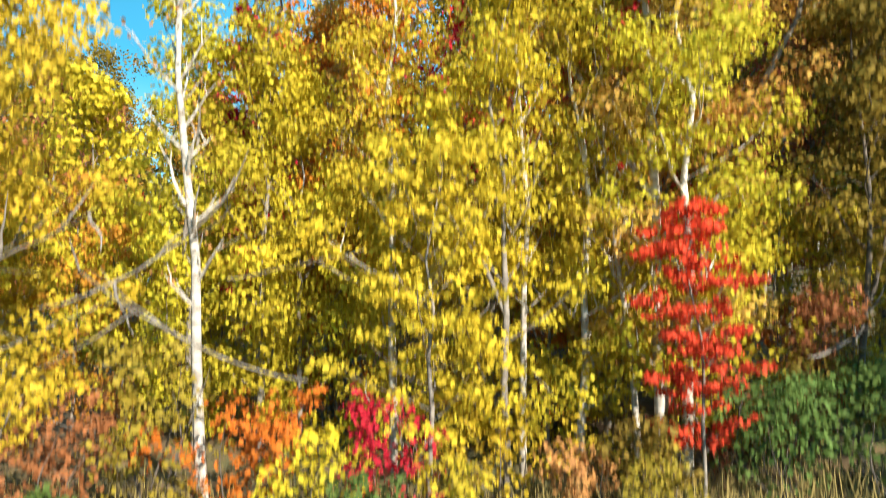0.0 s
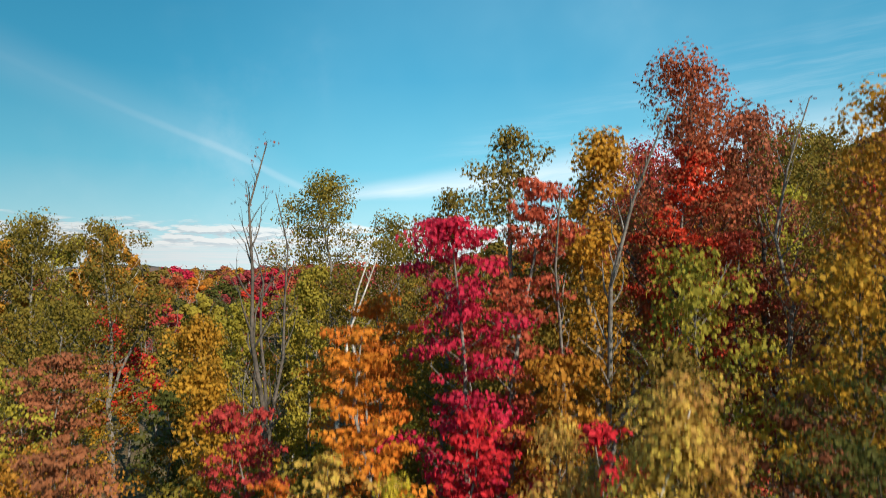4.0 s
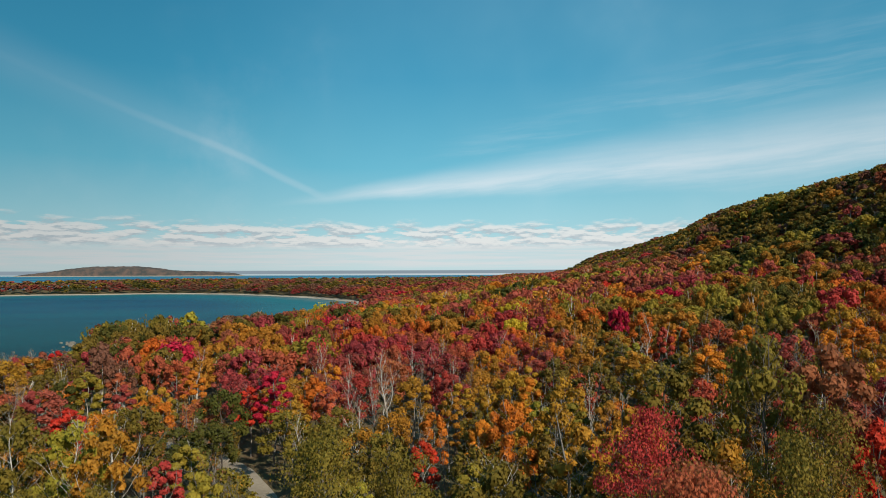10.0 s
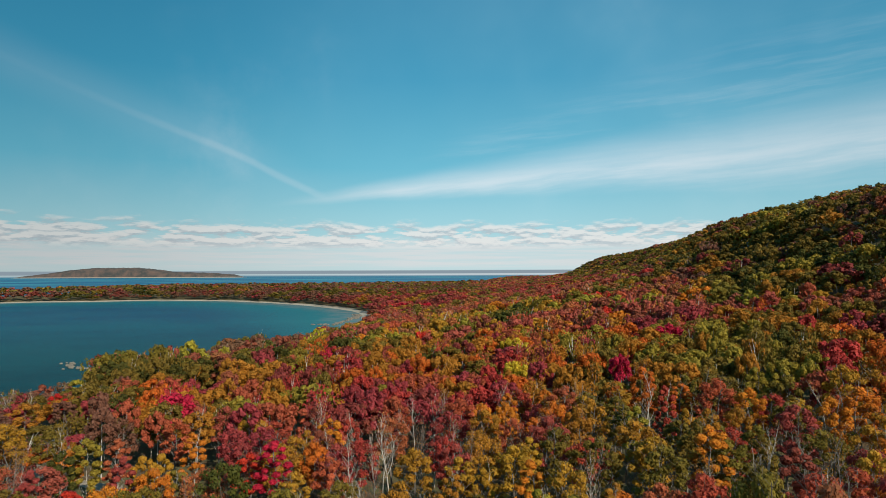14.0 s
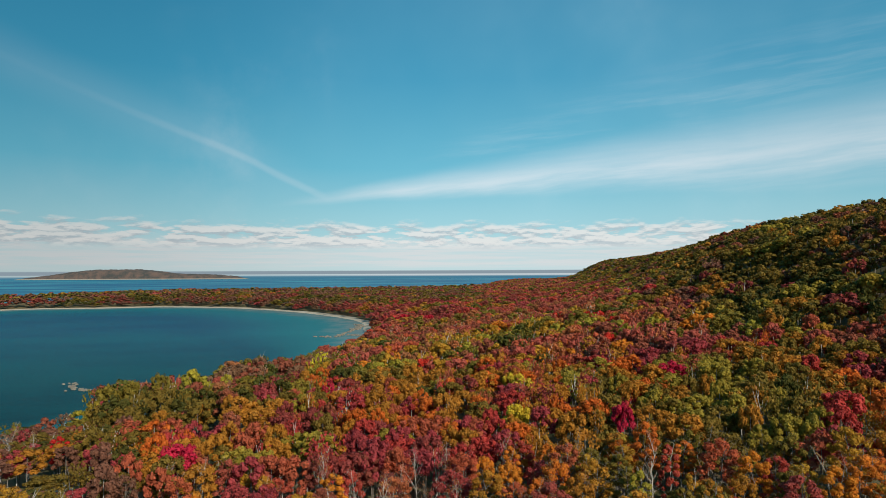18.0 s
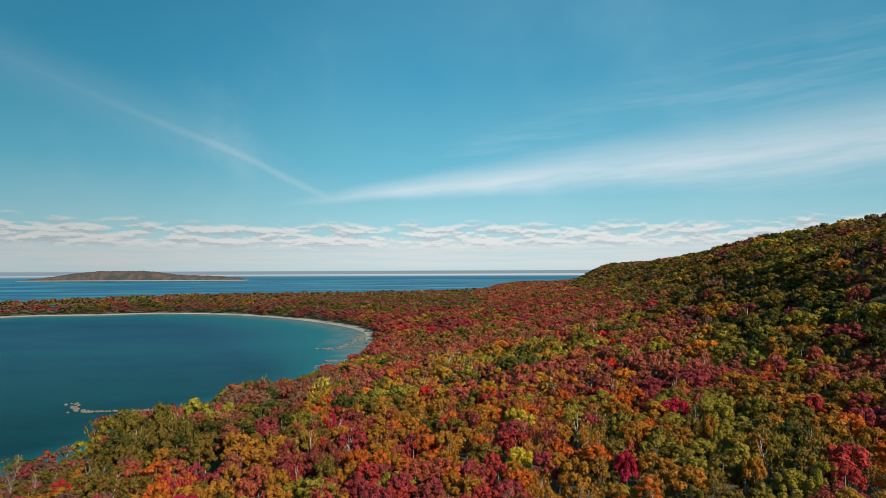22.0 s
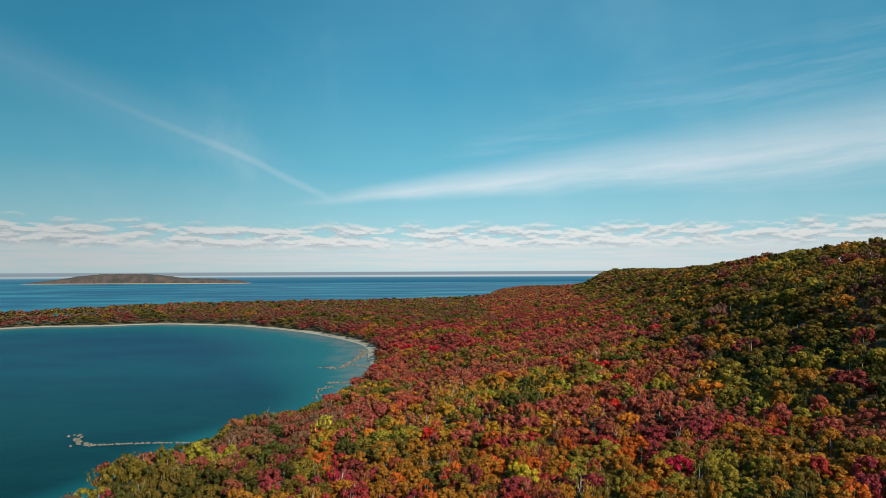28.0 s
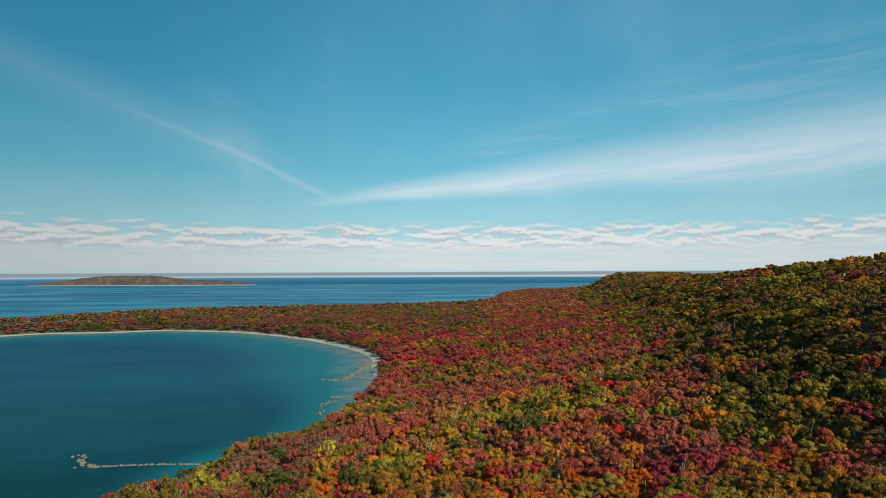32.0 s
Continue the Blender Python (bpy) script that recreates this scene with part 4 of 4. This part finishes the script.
# ---- the gravel track ----
d = np.gradient(TRACK, axis=0)
side = np.column_stack([d[:, 1], -d[:, 0]]) / np.linalg.norm(d, axis=1)[:, None]
half = 1.5 + 0.3 * np.sin(np.arange(len(TRACK)))[:, None]
edge = np.vstack([TRACK + side * half * f for f in (1.0, 0.35, -0.35, -1.0)])
k = len(TRACK)
track = mesh_object("road", np.column_stack([edge, ground_at(edge[:, 0], edge[:, 1]) + 0.06]),
                    [(r * k + i, r * k + i + 1, (r + 1) * k + i + 1, (r + 1) * k + i) for r in range(3) for i in range(k - 1)], [GRAVEL], True)
tagged(track, "pale gravel track through the trees", "road", kind="structure")


# ---- the grassy slope ----
grass_mat, gg = material("dry_grass")
gp = gg.node("ShaderNodeTexCoord").outputs["Object"]
blend = gg.mix(gg.step(gg.noise(gp, 0.7, 5.0, 0.7), 0.35, 0.65), (0.16, 0.12, 0.035, 1), (0.25, 0.19, 0.06, 1))
gb = gg.node("ShaderNodeBsdfPrincipled", blend)
gb.inputs["Roughness"].default_value = 0.95
gg.node("ShaderNodeOutputMaterial", gb)
d = np.gradient(SLOPE, axis=0)
side = np.column_stack([d[:, 1], -d[:, 0]]) / np.linalg.norm(d, axis=1)[:, None]
edge = np.vstack([SLOPE + side * f for f in (4.2, 1.5, -1.5, -4.2)])
k = len(SLOPE)
slope = mesh_object("grass_slope", np.column_stack([edge, ground_at(edge[:, 0], edge[:, 1]) + 0.05]),
                    [(r * k + i, r * k + i + 1, (r + 1) * k + i + 1, (r + 1) * k + i) for r in range(3) for i in range(k - 1)], [grass_mat], True)
tagged(slope, "dry yellow-green grass on an open slope", "grass", kind="structure")
blades = np.random.default_rng(21)
tufts = []
for i in range(2600):
    p = SLOPE[blades.integers(len(SLOPE))] + blades.normal(0, 2.0, 2)
    z0 = float(np.interp(p[1], SLOPE[:, 1], ground_at(SLOPE[:, 0], SLOPE[:, 1])))
    a, hgt = blades.random() * 6.28, 0.3 + 0.4 * blades.random()
    u = np.array((math.cos(a), math.sin(a), 0)) * 0.07
    base = np.array((p[0], p[1], z0 - 0.2))
    tip = base + np.array((blades.normal(0, .12), blades.normal(0, .12), hgt + 0.2))
    tufts.append([base - u, base + u, tip + u * 0.3, tip - u * 0.3])
tagged(new("grass", quads_mesh("grass", np.array(tufts), [grass_mat])), "tufts of dry grass on the open slope", "grass", kind="stuff")


weeds = []
for i in range(5200):
    x, y = -6.5 + 13 * blades.random(), 5.6 + 3.0 * blades.random()
    a, hgt = blades.random() * 6.28, 0.18 + 0.45 * blades.random() ** 2
    u = np.array((math.cos(a), math.sin(a), 0)) * 0.012
    base = np.array((x, y, 0.0))
    tip = base + np.array((blades.normal(0, .14), blades.normal(0, .14), hgt))
    weeds.append([base - u, base + u, tip + u * 0.3, tip - u * 0.3])
weeds = np.array(weeds)
weeds[:, :, 2] += ground_at(weeds[:, 0, 0], weeds[:, 0, 1])[:, None] - 0.03
tagged(new("grass", quads_mesh("grass", weeds, [grass_mat])), "dry pale grass and weeds at the wood's edge", "grass", kind="stuff")


# ---- the shed ----
def block(name, parent, size, at, mat, bevel=0.02):
    bm = bmesh.new()
    bmesh.ops.create_cube(bm, size=1.0)
    bmesh.ops.scale(bm, vec=size, verts=bm.verts)
    bmesh.ops.bevel(bm, geom=bm.edges[:], offset=bevel, segments=1, affect="EDGES")
    me = bpy.data.meshes.new(name)
    bm.to_mesh(me)
    bm.free()
    me.materials.append(mat)
    ob = new(name, me)
    ob.parent, ob.location = parent, at
    return ob


PLANK = bark_material("weathered_boards", (0.13, 0.09, 0.06), (0.24, 0.18, 0.13), 3.0)
SHEET = stone_material("pale_roof_sheet", (0.34, 0.34, 0.31), (0.52, 0.51, 0.46), 1.0, 0.6)
shed = new("shed")
shed.location = (-79.5, 133.0, float(ground_at(-79.5, 133.0)[0]))
shed.rotation_euler = (0, 0, radians(24))
for at, size in (((0, -1.1, 1.1), (3.0, 0.1, 2.4)), ((0, 1.1, 1.1), (3.0, 0.1, 2.4)), ((-1.45, 0, 1.1), (0.1, 2.1, 2.4)), ((1.45, 0, 1.1), (0.1, 2.1, 2.4))):
    block("wall", shed, size, at, PLANK)
block("door", shed, (0.85, 0.05, 1.9), (0.5, -1.175, 0.95), BARK["dark"])
for s in (-1, 1):
    half_roof = block("roof", shed, (3.5, 1.55, 0.07), (0, s * 0.68, 2.58), SHEET)
    half_roof.rotation_euler = (-s * radians(22), 0, 0)
tagged(shed, "small board shed with a pale metal roof by the gravel track", "shed")


# ---- boulders of the breakwaters ----
def boulder(seed):
    bm = bmesh.new()
    bmesh.ops.create_icosphere(bm, subdivisions=2, radius=0.5)
    rng = np.random.default_rng(seed)
    push = rng.normal(size=(5, 3))
    for v in bm.verts:
        cut = max(0.0, max(float(np.dot(v.co, p / np.linalg.norm(p))) - 0.36 for p in push))
        v.co *= 1 - cut * 0.9 + rng.normal(0, 0.03)
    me = bpy.data.meshes.new("boulder")
    bm.to_mesh(me)
    bm.free()
    me.materials.append(ROCK)
    return me


STONES = [boulder(i) for i in range(5)]


def breakwater(label, line, count, size, spread, seed):
    rng = np.random.default_rng(seed)
    base = new("breakwater")
    p = rounded(line, 10)
    base.location = (*p[0], 0)
    for i in range(count):
        f = (i + rng.random() * 0.8) / count * (len(p) - 1)
        j = min(int(f), len(p) - 2)
        at = p[j] + (p[j + 1] - p[j]) * (f - j) + rng.normal(0, spread, 2)
        s = size * (0.6 + 0.8 * rng.random())
        ob = new("boulder", STONES[i % 5])
        ob.parent = base
        ob.location = (at[0] - p[0][0], at[1] - p[0][1], s * 0.12)
        ob.scale = (s * 1.2, s, s * 0.75)
        ob.rotation_euler = (0, 0, rng.random() * 6.28)
    return tagged(base, label, "breakwater")


breakwater("long line of pale boulders reaching into the bay", [(-108, 301), (-121, 300), (-134, 300), (-147, 299), (-160, 297), (-169, 296)], 110, 1.05, 0.35, 1)
breakwater("scattered boulders at the breakwater's outer end", [(-169, 296), (-174, 299), (-179, 306), (-187, 314)], 44, 1.2, 1.7, 2)
breakwater("broken line of stones off the beach corner", [(-106, 533), (-92, 536), (-88, 571), (-84, 605)], 70, 1.7, 1.8, 3)
breakwater("short spit of broken stone off the beach", [(-84, 547), (-72, 540), (-64, 528)], 44, 1.7, 1.3, 4)
breakwater("short spit of broken stone off the beach", [(-88, 460), (-78, 462), (-66, 462)], 44, 1.5, 1.0, 5)
breakwater("loose boulders in the shallows", [(-84, 446), (-88, 437), (-86, 418), (-82, 397)], 26, 1.3, 1.6, 6)
breakwater("flat stony shelf along the beach corner", [(-84, 596), (-84, 615), (-86, 640), (-92, 655)], 50, 2.2, 2.4, 7)

# ---- the island ----
u, v = np.meshgrid(np.linspace(0, 1, 90), np.linspace(-1, 1, 9))
prof = np.interp(u, [0, 0.04, 0.14, 0.24, 0.34, 0.54, 0.63, 0.70, 0.86, 0.96, 1], [0, 14, 34, 60, 76, 77, 62, 44, 36, 22, 0])
ix = -3260 + u * 1740
iz = prof * (1 - v ** 2) ** 0.5 + np.sin(u * 190) * np.sin(u * 83 + v * 3) * 2.2 * (1 - np.abs(v)) - 0.5
iy = 4830 + v * 90
nu = 90
isle_mat, gi = material("island_woods")
pos = gi.node("ShaderNodeTexCoord").outputs["Object"]
tone_i = gi.mix(gi.step(gi.noise(pos, 0.02, 5.0, 0.7), 0.35, 0.65), (0.040, 0.042, 0.040, 1), (0.115, 0.075, 0.06, 1))
low_i = gi.step(gi.node("ShaderNodeSeparateXYZ", pos).outputs["Z"], 3.0, 7.0, 1.0, 0.0)
tone_i = gi.mix(gi.math("MULTIPLY", low_i, 0.8), tone_i, (0.36, 0.31, 0.24, 1))
bi = gi.node("ShaderNodeBsdfPrincipled", tone_i)
bi.inputs["Roughness"].default_value = 0.95
gi.node("ShaderNodeOutputMaterial", bi)
island = mesh_object("island", np.column_stack([ix.ravel(), iy.ravel(), iz.ravel()]),
                     [(r * nu + i, r * nu + i + 1, (r + 1) * nu + i + 1, (r + 1) * nu + i) for r in range(8) for i in range(nu - 1)], [isle_mat], True)
tagged(island, "low wooded island far out on the lake", "island", kind="structure")
